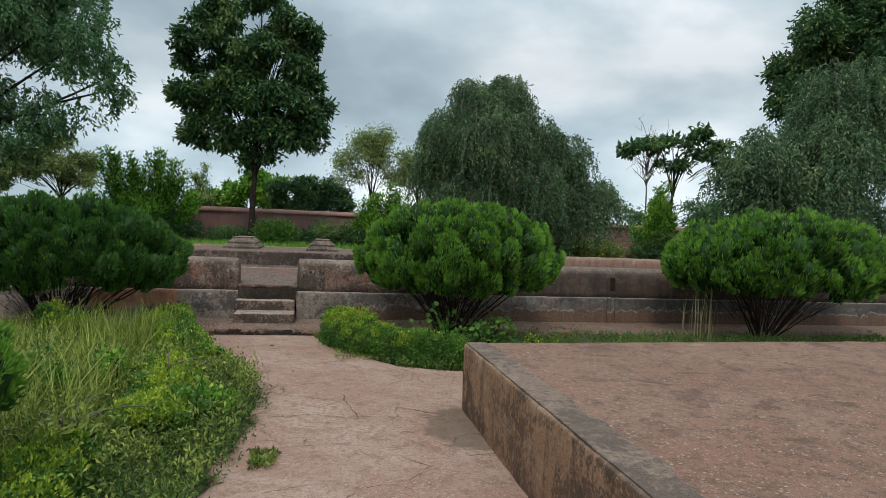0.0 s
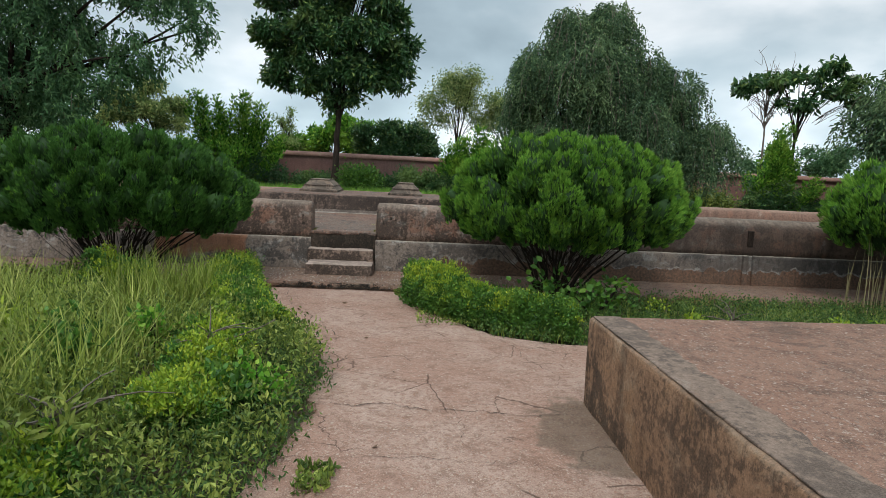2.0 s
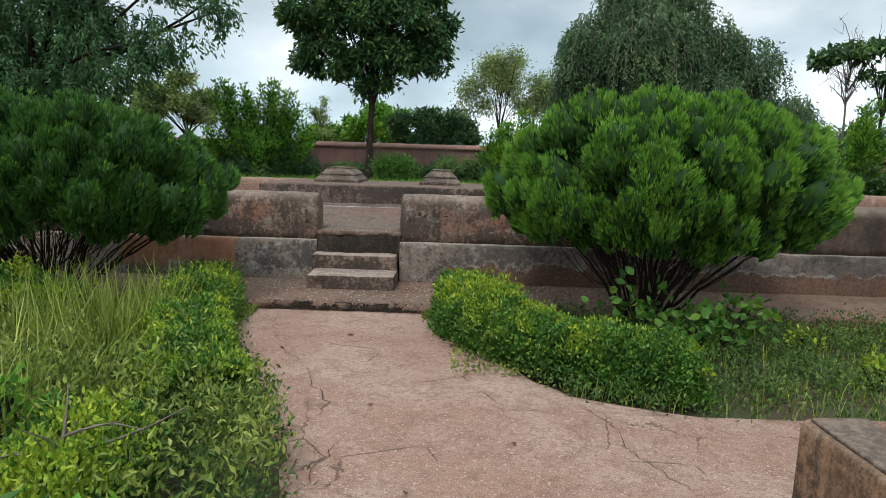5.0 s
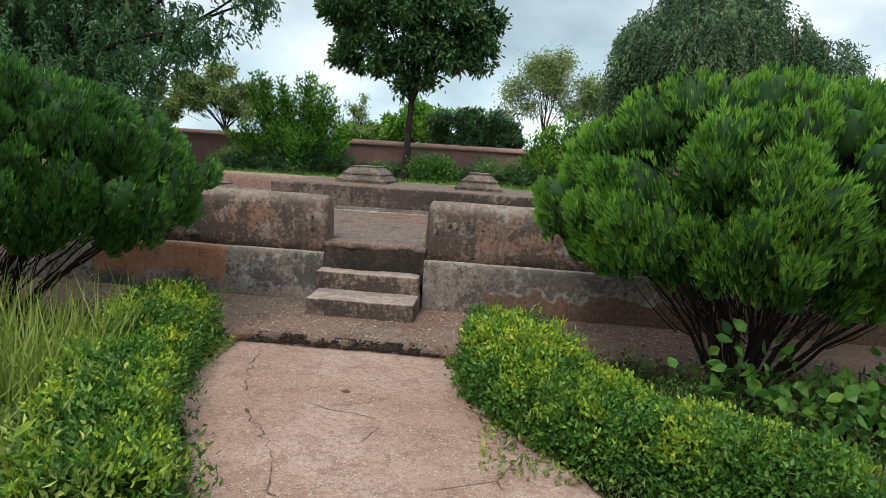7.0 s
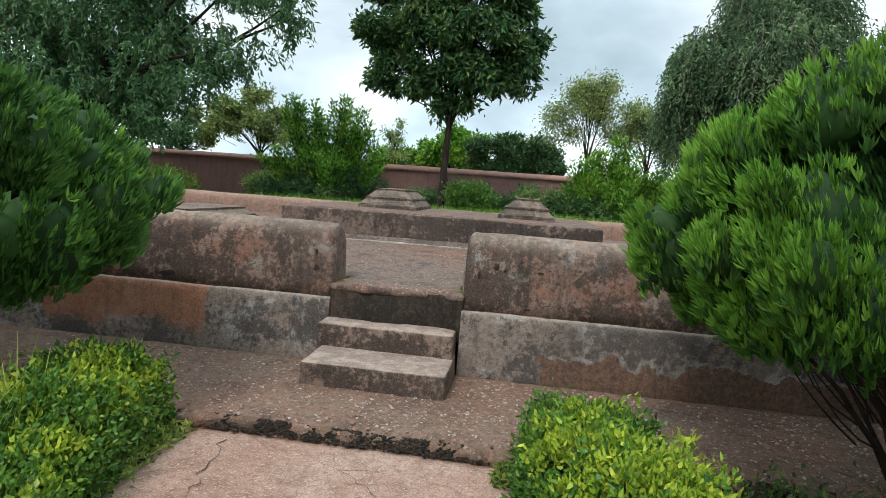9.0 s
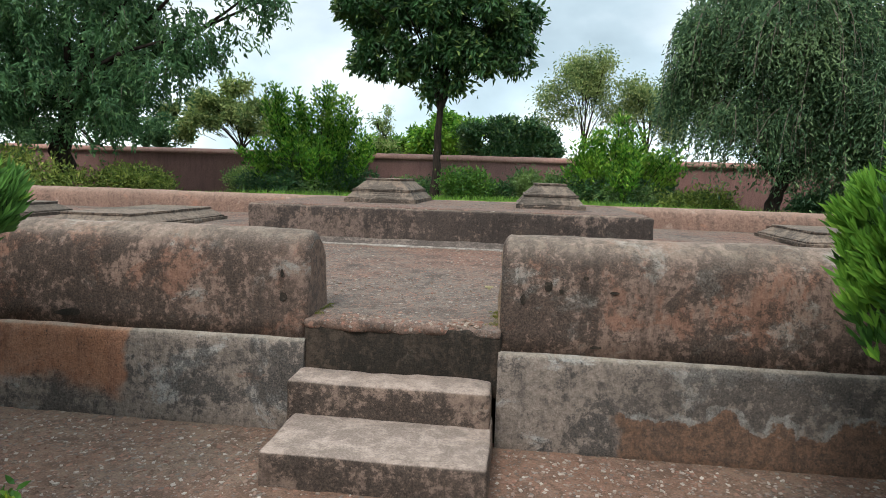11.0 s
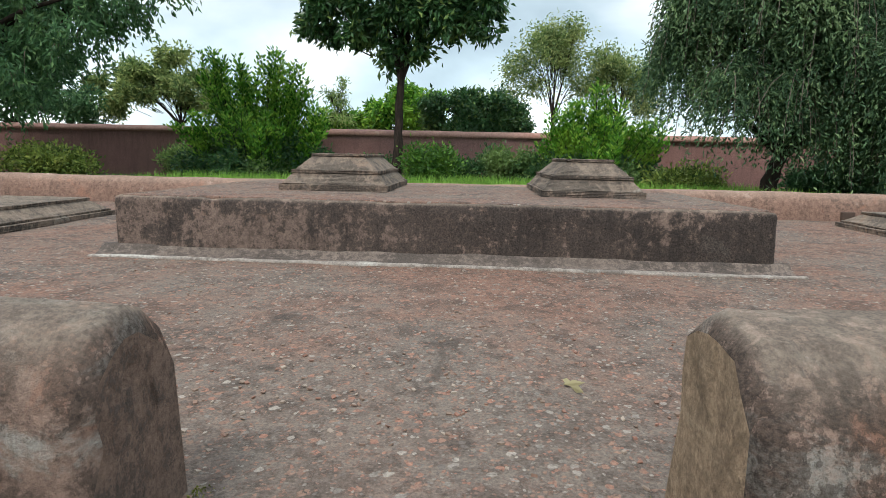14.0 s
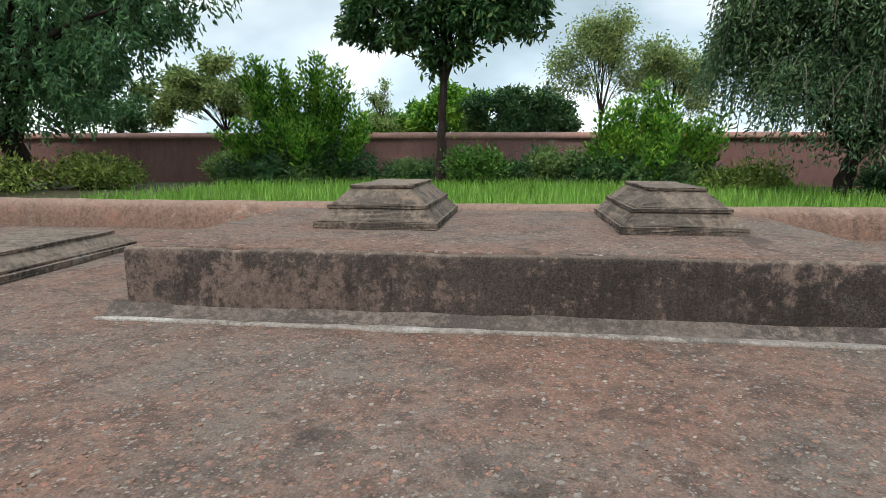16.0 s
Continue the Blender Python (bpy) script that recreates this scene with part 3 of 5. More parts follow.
def crack(points, width, seed):
    """A jagged dark crack lying in the path."""
    r = np.random.default_rng(seed)
    pts = []
    for (x0, y0), (x1, y1) in zip(points[:-1], points[1:]):
        n = max(3, int(math.hypot(x1 - x0, y1 - y0) / 0.045))
        for t in np.arange(n) / n:
            pts.append((x0 + (x1 - x0) * t + r.normal() * 0.013, y0 + (y1 - y0) * t + r.normal() * 0.013))
    pts = np.array(pts + [points[-1]])
    stray = np.cumsum(r.normal(size=pts.shape) * 0.014, axis=0)
    ramp = np.linspace(0, 1, len(pts))[:, None]
    pts += stray - ramp * stray[-1]
    d = np.gradient(pts, axis=0)
    nrm = unit(np.column_stack([-d[:, 1], d[:, 0]]))
    w = width * 0.36 * (0.3 + r.random(len(pts)) ** 2 * 1.7)[:, None]
    w[0] = w[-1] = 0.001
    a, b = pts + nrm * w, pts - nrm * w
    z = np.full((len(pts), 1), 0.0)
    both = np.vstack([np.hstack([a, z]), np.hstack([b, z])])
    both[:, 2] = 0.006 * wob(np.column_stack([both[:, :2], np.zeros(len(both))]), 1.3, 8) + 0.006
    m = len(pts)
    f = [(i, i + 1, m + i + 1, m + i) for i in range(m - 1)]
    part_of("crack", both, f, M_CRACK, pavement, "dark jagged crack")


for s, (pts, w) in enumerate((
        (((0.33, -4.9), (0.93, -4.86), (1.41, -4.95), (1.86, -5.0), (2.2, -4.98)), 0.008),
        (((1.41, -4.95), (1.43, -5.5)), 0.004),
        (((-0.62, -0.8), (-0.55, -1.3), (-0.2, -2.05), (0.3, -3.0), (0.33, -3.35)), 0.008),
        (((0.55, -3.6), (0.45, -4.2), (0.47, -4.5)), 0.006),
        (((0.36, -3.9), (0.42, -4.6), (0.2, -5.4), (0.35, -6.0)), 0.009),
        (((-0.2, -2.0), (0.4, -1.75), (0.6, -1.5), (0.95, -1.35)), 0.004),
        (((0.05, -0.9), (0.3, -1.2), (0.55, -1.45)), 0.004),
        (((2.0, -2.95), (2.15, -3.6), (2.35, -4.1), (2.3, -4.5)), 0.006),
        (((0.2, -5.75), (0.8, -5.8), (1.6, -5.75), (2.1, -5.85)), 0.004),
        (((0.0, -2.85), (0.9, -2.75), (1.3, -2.8)), 0.003))):
    crack(pts, w, 40 + s)

# apron along the foot of the terrace, its rim broken
def apron():
    xs = np.arange(-14, 20, 0.055)
    r = np.random.default_rng(6)
    rows = []
    rag = 0.035 * np.sin(xs * 5.3) * np.sin(xs * 1.7) + r.normal(size=len(xs)) * 0.016
    front = -0.69 + rag
    for off, z, k in ((0.015, -0.12, 1), (0.0, 0.0, 1), (-0.012, 0.04, 1), (0.01, 0.075, 1), (0.07, 0.09, 0.6), (0.3, 0.086, 0), (0.6, 0.075, 0), (1.0, 0.068, 0), (1.36, 0.06, 0)):
        y = np.where(k > 0.5, front + off, -0.69 + rag * k + off)
        rows.append(np.column_stack([xs, y, np.full(len(xs), z)]))
    v = np.vstack(rows)
    v += np.random.default_rng(7).normal(size=v.shape) * np.where(v[:, 1:2] < -0.6, 0.009, 0.002)
    w = len(xs)
    i, j = np.meshgrid(np.arange(w - 1), np.arange(len(rows) - 1))
    a = (j * w + i).ravel()
    return v, np.column_stack([a, a + 1, a + w + 1, a + w])


av, af = apron()
tagged(new("trim", mesh_of("trim", av, af, M_APRON, True)), "raised concrete apron with broken brick flecks and a crumbling rim", "apron", kind="structure")

# terrace floor, higher than the garden
def terrace(v):
    return np.array([floor_z(y) for y in v[:, 1]]) + 0.004 * wob(v, 2.1, 12) + 0.0025 * wob(v, 8, 13)


tv, tf = sheet(np.concatenate([[-16, -12], np.arange(-9, 9, 0.12), [12, 16, 20]]), np.concatenate([[0.95], np.arange(1.02, 6.9, 0.12)]), terrace)
tagged(new("floor", mesh_of("floor", tv, tf, M_FLOOR, True)), "terrace floor of reddish broken-brick concrete, worn and weathered", "floor", kind="structure")
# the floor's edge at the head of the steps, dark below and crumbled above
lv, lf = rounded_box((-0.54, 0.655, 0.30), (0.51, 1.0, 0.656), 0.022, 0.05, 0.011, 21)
# riser near black: staining, and the shadow under the edge put into the colour
lip = tagged(new("steps_landing", mesh_of("steps_landing", lv, lf, M_RISER, True)), "dark riser below the terrace floor, stain and shade in its colour", "step")
lv, lf = rounded_box((-0.54, 0.642, 0.612), (0.512, 1.06, 0.666), 0.022, 0.028, 0.009, 23)
lv[:, 1] += np.where(lv[:, 1] < 0.7, 0.016 * wob(lv, 14, 24) + 0.01, 0)
lv[:, 2] += (lv[:, 1] - 0.66) * 0.036 - 0.022 * np.clip((lv[:, 1] - 0.92) / 0.1, 0, 1)
part_of("landing_top", lv, lf, M_FLOOR, lip, "crumbled brick concrete edge", True)

PARAPET = ((0.665, 0.50), (0.670, 0.66), (0.674, 0.80), (0.680, 0.90), (0.694, 0.98), (0.722, 1.046), (0.768, 1.093), (0.822, 1.114), (0.88, 1.116), (0.94, 1.094), (0.988, 1.048), (1.022, 0.975), (1.042, 0.86), (1.05, 0.60))
LEDGE = ((0.605, -0.1), (0.612, 0.1), (0.622, 0.3), (0.632, 0.5), (0.636, 0.542), (0.655, 0.556), (0.70, 0.56), (0.8, 0.56), (0.98, 0.56), (0.98, -0.1))
SPALLS = {"left": ((-0.655, 0.775, 0.024, 0.022), (-0.66, 0.90, 0.008, 0.02), (-1.9, 0.62, 0.08, 0.02)),
          "right": ((0.735, 0.905, 0.022, 0.026), (0.80, 0.88, 0.012, 0.011), (0.61, 0.83, 0.012, 0.026), (1.06, 0.885, 0.022, 0.008), (0.98, 0.605, 0.03, 0.008), (0.92, 0.95, 0.015, 0.012))}
WIDE = tuple((y + (0.06 if y > 0.8 else 0.02 if y > 0.72 else 0.0), z + (0.022 if z > 0.7 else 0.0)) for y, z in PARAPET)
for side, a, b, seed in (("left", -14.0, -0.525, 1), ("right", 0.498, 20.0, 2)):
    xs = np.concatenate([np.arange(a, b, 0.09), [b]])
    tips = np.array([0.003, 0.01, 0.022, 0.036])
    xs = np.unique(np.round(np.concatenate([xs, b - tips if side == "left" else a + tips]), 4))
    v, f = extruded(PARAPET if side == "left" else WIDE, xs, 0.012, seed, 0.045)
    rail = tagged(new("parapet"), "round-topped plastered parapet stained black with lichen, ending at the steps", "parapet", "terrace parapets")
    caps = len(PARAPET) * 3 // 2
    pick = slice(-caps, None) if side == "left" else slice(-2 * caps, -caps)
    face = f[pick]
    ids = np.unique(face)
    keep = np.ones(len(f), bool)
    keep[pick] = False
    part_of("body", v, f[keep], M_PARAPET, rail, "", True)
    part_of("end_face", v[ids], np.searchsorted(ids, face), M_ENDS[side], rail, "worn end of the parapet, brown plaster laid bare", True)
    front = v[v[:, 1] < 0.83]
    rp = np.random.default_rng(seed + 40)
    # spalled hollows as flat patches, the shade inside them put into the colour
    for px, pz, pw, ph in SPALLS[side]:
        ang = np.linspace(0, 6.2832, 17)[:-1]
        rr = 1 + np.convolve(np.tile(rp.normal(size=16), 3), (0.25, 0.5, 0.25), "same")[16:32] * 0.24
        ring = np.column_stack([px + np.cos(ang) * pw * rr, np.zeros(16), pz + np.sin(ang) * ph * rr])
        ring = np.vstack([ring, [[px, 0, pz]]])
        for q in ring:
            near = np.argsort((front[:, 0] - q[0]) ** 2 + (front[:, 2] - q[2]) ** 2)[:4]
            q[1] = front[near, 1].min() - 0.004
        part_of("spalled_patch", ring, [(16, i, (i + 1) % 16) for i in range(16)], M_RISER, rail, "patch where the plaster has fallen off, its hollow's shade in the colour")
    v, f = extruded(LEDGE, xs, 0.007, seed + 10)
    tagged(new("wall_" + side, mesh_of("wall_" + side, v, f, M_LEDGE, True)), "low grey plastered retaining wall with peeling patches", "wall", kind="structure")

# the drain spout in the parapet, with its chute below
spout = tagged(new("drain_spout"), "narrow drain slot with a stained plaster chute below", "drain")
# the slot is a solid block; its dark colour stands for the shade inside
v, f = rounded_box((6.62, 0.655, 0.70), (6.72, 0.70, 0.96), 0.008, 0.1, 0.002, 3)
part_of("slot", v, f, M_TWIG, spout, "drain slot as a solid block, the dark inside put into its colour")
v, f = rounded_box((6.54, 0.575, 0.02), (6.63, 0.66, 0.56), 0.02, 0.1, 0.004, 4)
part_of("chute", v, f, M_LEDGE, spout)
v, f = rounded_box((6.71, 0.575, 0.02), (6.80, 0.66, 0.56), 0.02, 0.1, 0.004, 5)
part_of("chute", v, f, M_LEDGE, spout)

# ---- steps ----
steps = tagged(new("garden_steps"), "two worn plastered steps up to the terrace", "steps")
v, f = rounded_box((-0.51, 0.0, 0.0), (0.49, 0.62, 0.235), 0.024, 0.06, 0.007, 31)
part_of("step", v, f, M_STEP, steps, "worn step with a pale tread, top light painted in, and a dark stained front", True)
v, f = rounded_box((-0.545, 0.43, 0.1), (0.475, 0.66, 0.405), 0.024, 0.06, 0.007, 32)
part_of("step", v, f, M_STEP, steps, "worn step with a pale tread, top light painted in, and a dark stained front", True)

# ---- raised block beside the path ----
block = tagged(new("raised_platform"), "waist-low plastered platform with a reddish concrete top", "platform")
v, f = rounded_box((0, -12, -0.1), (12, 0, 0.672), 0.03, 0.16, 0.010, 51)
turn = Matrix.Rotation(0.045, 3, "Z")


def placed(v, at):
    w = v @ np.array(turn).T
    w[:, 0] += w[:, 1] * 0.035
    return w + np.array(at)


part_of("body", placed(v, (2.40, -4.72, 0)), f, M_BLOCK, block, "brown streaked plaster side", True)
v, f = rounded_box((0.035, -11.9, 0.66), (11.9, -0.035, 0.68), 0.012, 0.14, 0.004, 52)
part_of("top_slab", placed(v, (2.40, -4.72, 0)), f, M_TOP, block, "reddish broken-brick concrete top", True)

v, f = rounded_box((0.02, -11.9, 0.672), (0.26, -0.03, 0.686), 0.006, 0.06, 0.003, 53)
v[:, 0] += np.where(v[:, 0] > 0.15, 0.05 * wob(v, 2.6, 54) + 0.03 * wob(v, 9, 55), 0)
part_of("edge_band", placed(v, (2.40, -4.72, 0)), f, M_BAND, block, "grey worn plaster band along the edge", True)

# ---- the tomb plinth and the graves ----
v, f = rounded_box((-2.12, 3.44, 0.62), (1.82, 5.75, 1.115), 0.028, 0.07, 0.009, 61)
plinth = tagged(new("tomb_plinth"), "broad low tomb plinth of plaster blackened by lichen", "tomb")
part_of("body", v, f, M_PLINTH, plinth, "", True)
v, f = rounded_box((-2.08, 3.48, 1.10), (1.78, 5.71, 1.122), 0.01, 0.1, 0.004, 62)
part_of("top_slab", v, f, M_FLOOR, plinth, "weathered brown concrete top", True)
foot = ((3.345, 0.70), (3.345, 0.764), (3.365, 0.770), (3.39, 0.778), (3.415, 0.795), (3.435, 0.815), (3.47, 0.82), (3.47, 0.70))
v, f = extruded(foot, np.arange(-2.2, 1.94, 0.05), 0.009, 63)
part_of("skirting", v, f, M_FILLET, plinth, "pale crumbling plaster fillet", True)
v, f = rounded_box((-2.22, 3.29, 0.74), (1.96, 3.352, 0.770), 0.012, 0.045, 0.005, 64)
v[:, 1] += np.where(v[:, 1] < 3.32, 0.016 * wob(v, 3.0, 65) + 0.012 * wob(v, 13.0, 66) + 0.012, 0)
part_of("lime_edge", v, f, M_LIME, plinth, "whitish ragged lime edge at the foot", True)


def grave(name, x0, x1, y0, y1, z, tiers, label, seed, group=""):
    """A stepped grave: base slab, sloping tiers divided by mouldings, flat top."""
    g = tagged(new(name), label, "grave", group)
    r = np.random.default_rng(seed)
    for part_name, za, zb, ina, inb in tiers:
        bm = bmesh.new()
        ring = []
        for zz, n in ((za, ina), (zb, inb)):
            ring.append([bm.verts.new((x, y, z + zz)) for x, y in ((x0 + n, y0 + n), (x1 - n, y0 + n), (x1 - n, y1 - n), (x0 + n, y1 - n))])
        for i in range(4):
            j = (i + 1) % 4
            bm.faces.new((ring[0][i], ring[0][j], ring[1][j], ring[1][i]))
        bm.faces.new(ring[1])
        bm.faces.new(ring[0][::-1])
        bmesh.ops.subdivide_edges(bm, edges=bm.edges[:], cuts=5, use_grid_fill=True)
        edge = [e for e in bm.edges if len(e.link_faces) == 2 and e.calc_face_angle(0) > 0.3]
        bmesh.ops.bevel(bm, geom=edge, offset=0.006, segments=2, affect="EDGES", profile=0.6)
        for vert in bm.verts:
            vert.co += Vector(r.normal(size=3) * 0.0016)
        part(part_name, bm, M_GRAVE, g)
    return g


TALL = (("base_slab", 0.0, 0.05, 0.0, 0.0), ("lower_tier", 0.05, 0.13, 0.015, 0.085), ("moulding", 0.13, 0.155, 0.075, 0.075), ("upper_tier", 0.155, 0.255, 0.095, 0.205), ("top_slab", 0.255, 0.275, 0.195, 0.195))
LOW = (("base_slab", 0.0, 0.05, 0.0, 0.0), ("moulding", 0.05, 0.07, 0.03, 0.03), ("lower_tier", 0.07, 0.15, 0.045, 0.16), ("top_slab", 0.15, 0.175, 0.15, 0.15))
grave("grave", -1.37, -0.57, 4.27, 5.6, 1.118, TALL, "stepped stone grave marker, weathered brown, on the tomb plinth", 71, "graves on the plinth")
grave("grave", 0.54, 1.28, 4.25, 5.55, 1.118, TALL, "stepped stone grave marker, grey with lichen, on the tomb plinth", 72, "graves on the plinth")
grave("low_grave", -4.45, -3.35, 3.45, 5.5, 0.765, LOW, "low grey stepped grave on the terrace floor", 73, "low graves on the terrace")
grave("low_grave", -6.6, -5.5, 3.4, 5.4, 0.765, LOW, "low grey stepped grave on the terrace floor", 74, "low graves on the terrace")
grave("low_grave", 3.7, 4.8, 4.7, 6.2, 0.775, LOW, "low grey stepped grave on the terrace floor", 75, "low graves on the terrace")

# kerb at the back of the terrace
CURB = ((6.72, 0.55), (6.725, 0.75), (6.735, 0.92), (6.76, 1.01), (6.81, 1.065), (6.88, 1.085), (6.95, 1.07), (7.0, 1.01), (7.03, 0.9), (7.05, 0.3))
xs = np.unique(np.round(np.concatenate([np.arange(-16, 20, 0.14)]), 4))
v, f = extruded(CURB, xs, 0.008, 81)
back_rail = tagged(new("parapet"), "low round-topped pink parapet at the back of the terrace", "parapet", "terrace parapets")
part_of("body", v, f, M_CURB, back_rail, "", True)
# not cut open: a block in shadow colour gives the hole its depth
v, f = rounded_box((4.05, 6.70, 0.80), (4.19, 6.78, 0.89), 0.01, 0.1, 0.002, 82)
part_of("drain_hole", v, f, M_CRACK, back_rail, "square drain hole as a block, the shade inside in its colour")

# ---- boundary wall ----
wall = ((25.3, 0.0), (25.3, 0.8), (25.3, 1.6), (25.3, 2.16), (25.6, 2.16), (25.6, 0.0))
v, f = extruded(wall, np.arange(-60, 60, 0.5), 0.015, 91)
wall_north = tagged(new("wall_north", mesh_of("wall_north", v, f, M_WALL)), "long dull-red plastered boundary wall", "wall", kind="structure")
cop = ((25.18, 2.15), (25.17, 2.24), (25.22, 2.30), (25.34, 2.38), (25.45, 2.41), (25.56, 2.38), (25.70, 2.28), (25.72, 2.15))
v, f = extruded(cop, np.arange(-60, 60, 0.4), 0.012, 92)
part_of("coping", v, f, M_COPING, wall_north, "paler pink sloping coping", True)


# ---- plants ----
def scatter_clumps(blobs, count, rng, shell=0.35, lumps=0):
    """Clump centres inside a union of ellipsoids, thicker near the outside; with lumps, gathered into smaller heads with gaps between."""
    vol = np.array([b[3] * b[4] * b[5] for b in blobs]) ** 0.8
    pick = rng.choice(len(blobs), count, p=vol / vol.sum())
    b = np.array(blobs)[pick]
    d = unit(rng.normal(size=(count, 3)))
    r = rng.random(count)[:, None] ** shell
    if not lumps:
        return b[:, :3] + d * r * b[:, 3:], d
    head = unit(rng.normal(size=(len(blobs) * lumps, 3))).reshape(len(blobs), lumps, 3) * rng.uniform(0.55, 0.85, (len(blobs), lumps, 1))
    which = rng.integers(lumps, size=count)
    return b[:, :3] + (head[pick, which] + d * r * 0.36) * b[:, 3:], d


def clump_leaves(c, d, per, spread, length, width, rng, droop=0.3, blunt=False):
    n = len(c) * per
    base = np.repeat(c, per, axis=0) + rng.normal(size=(n, 3)) * spread
    way = np.repeat(d, per, axis=0) * 0.5 + rng.normal(size=(n, 3)) * 0.7
    way[:, 2] -= droop
    return round_leaves(base, way, length, width, rng) if blunt else leaves(base, way, length, width, rng)


def limb(a, b, r0, r1, rng, bend=0.12, n=6, sides=7):
    a, b = np.array(a, float), np.array(b, float)
    ln = np.linalg.norm(b - a)
    off = rng.normal(size=3) * bend * ln
    t = np.linspace(0, 1, n)[:, None]
    pts = a + (b - a) * t + off * (t * (1 - t) * 2) + np.array([0, 0, 1]) * (np.sin(t * 3.14) * 0.05 * ln)
    return tube(pts, np.linspace(r0, r1, n), sides, int(rng.integers(1e6)), 0.06)


def tree(name, label, base, fork, tr, blobs, clumps, per, spread, length, width, mat, seed, bark_mat=None, limbs=10, twigs=60, droop=0.3, category="tree", shell=0.35, lumps=9):
    rng = np.random.default_rng(seed)
    bark_mat = bark_mat or M_BARK
    t = tagged(new(name), label, category)
    t.location = base
    b0, fk = np.zeros(3), np.array(fork) - np.array(base)
    rel = [(x - base[0], y - base[1], z - base[2], a, b, c) for x, y, z, a, b, c in blobs]
    n = 9
    s = np.linspace(0, 1, n)[:, None]
    pts = b0 + fk * s + rng.normal(size=(n, 3)) * tr * 0.22 * (s * (1 - s) * 3)
    pts[0, 2] -= 0.15
    rad = tr * (1.0 - 0.35 * s[:, 0] + 0.45 * np.exp(-s[:, 0] * 9))
    v, f = tube(pts, rad, 12, seed, 0.05)
    bole = part_of("trunk", v, f, bark_mat, t, "", True)
    c, d = scatter_clumps(rel, clumps * 4, rng, shell, lumps)
    high = sorted(rel, key=lambda q: -(q[2] - fk[2]) / (0.4 + math.hypot(q[0] - fk[0], q[1] - fk[1])))
    for i in range(limbs):
        bl = high[i % min(len(high), max(3, len(high) * 2 // 3))]
        end = np.array(bl[:3]) + rng.uniform(-0.6, 0.6, 3) * np.array(bl[3:])
        a = pts[-1] - fk * (0.0 if i < 4 else 0.1 * rng.random())
        q = np.linspace(0, 1, 8)[:, None]
        knee = a + (end - a) * np.array([0.3, 0.3, 0.6]) + rng.normal(size=3) * 0.1
        v, f = tube(a * (1 - q) ** 2 + knee * 2 * q * (1 - q) + end * q * q, np.linspace(tr * 0.55 if i < 4 else tr * 0.34, tr * 0.08, 8), 7, i, 0.06)
        part_of("branch", v, f, bark_mat, bole, "", True)
    pcs = []
    for i in range(twigs):
        e = c[rng.integers(len(c))]
        st = pts[-1] + (e - pts[-1]) * np.array([0.55, 0.55, 0.8]) * rng.uniform(0.5, 0.9) + rng.normal(size=3) * 0.1
        pcs.append(limb(st, e, tr * 0.13, tr * 0.03, rng, 0.1, 5, 5))
    if pcs:
        v, f = joined(pcs)
        part_of("fine_branching", v, f, bark_mat, t, "", True, "stuff")
    v, f = clump_leaves(c, d, max(6, per // 4), spread * 0.4, length * 1.15, width * 1.1, rng, droop)
    part_of("crown", v, f, mat, t, "", False, "stuff")
    return t


def shoots(label, at, rods, mat, low_mat, seed, leaf=0.2, wide=0.085):
    """A bush of upright leafy shoots: each rod is (x, y, top, spread, count) about the foot; darker leaves close the bottom."""
    rng = np.random.default_rng(seed)
    t = tagged(new("bush"), label, "bush", "leafy bushes before the wall")
    t.location = at
    pos, way, low, stems = [], [], [], []
    for x, y, top, spread, count in rods:
        for i in range(count):
            px, py = x + rng.normal() * spread * 0.62, y + rng.normal() * spread * 0.62
            h = top * rng.uniform(0.62, 1.0)
            foot = np.array([px * 0.3, py * 0.3, 0.0])
            tip = np.array([px, py, h])
            stems.append(limb(foot + np.array([0, 0, -0.1]), tip, 0.03, 0.006, rng, 0.05, 6, 5))
            m = int(60 + 50 * h)
            u = rng.random(m) ** 0.8 * 0.88 + 0.14
            ang = rng.uniform(0, 6.283, m)
            out = np.column_stack([np.cos(ang), np.sin(ang), np.full(m, 0.55)])
            pos.append(foot + (tip - foot) * u[:, None] ** np.array([0.75, 0.75, 1.0]) + out * np.array([1, 1, 0]) * 0.16 * rng.random((m, 1)) + rng.normal(size=(m, 3)) * 0.07)
            way.append(out + np.array([0, 0, 0.5]) * u[:, None])
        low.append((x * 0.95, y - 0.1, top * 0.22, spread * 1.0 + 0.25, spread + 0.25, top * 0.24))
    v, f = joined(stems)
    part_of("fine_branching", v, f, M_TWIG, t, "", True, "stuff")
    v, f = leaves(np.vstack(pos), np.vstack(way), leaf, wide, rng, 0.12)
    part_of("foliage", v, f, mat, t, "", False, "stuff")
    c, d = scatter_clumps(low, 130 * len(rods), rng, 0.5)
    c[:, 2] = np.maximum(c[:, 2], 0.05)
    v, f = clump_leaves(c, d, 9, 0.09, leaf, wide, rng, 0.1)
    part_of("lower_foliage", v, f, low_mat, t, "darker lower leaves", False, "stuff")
    return t


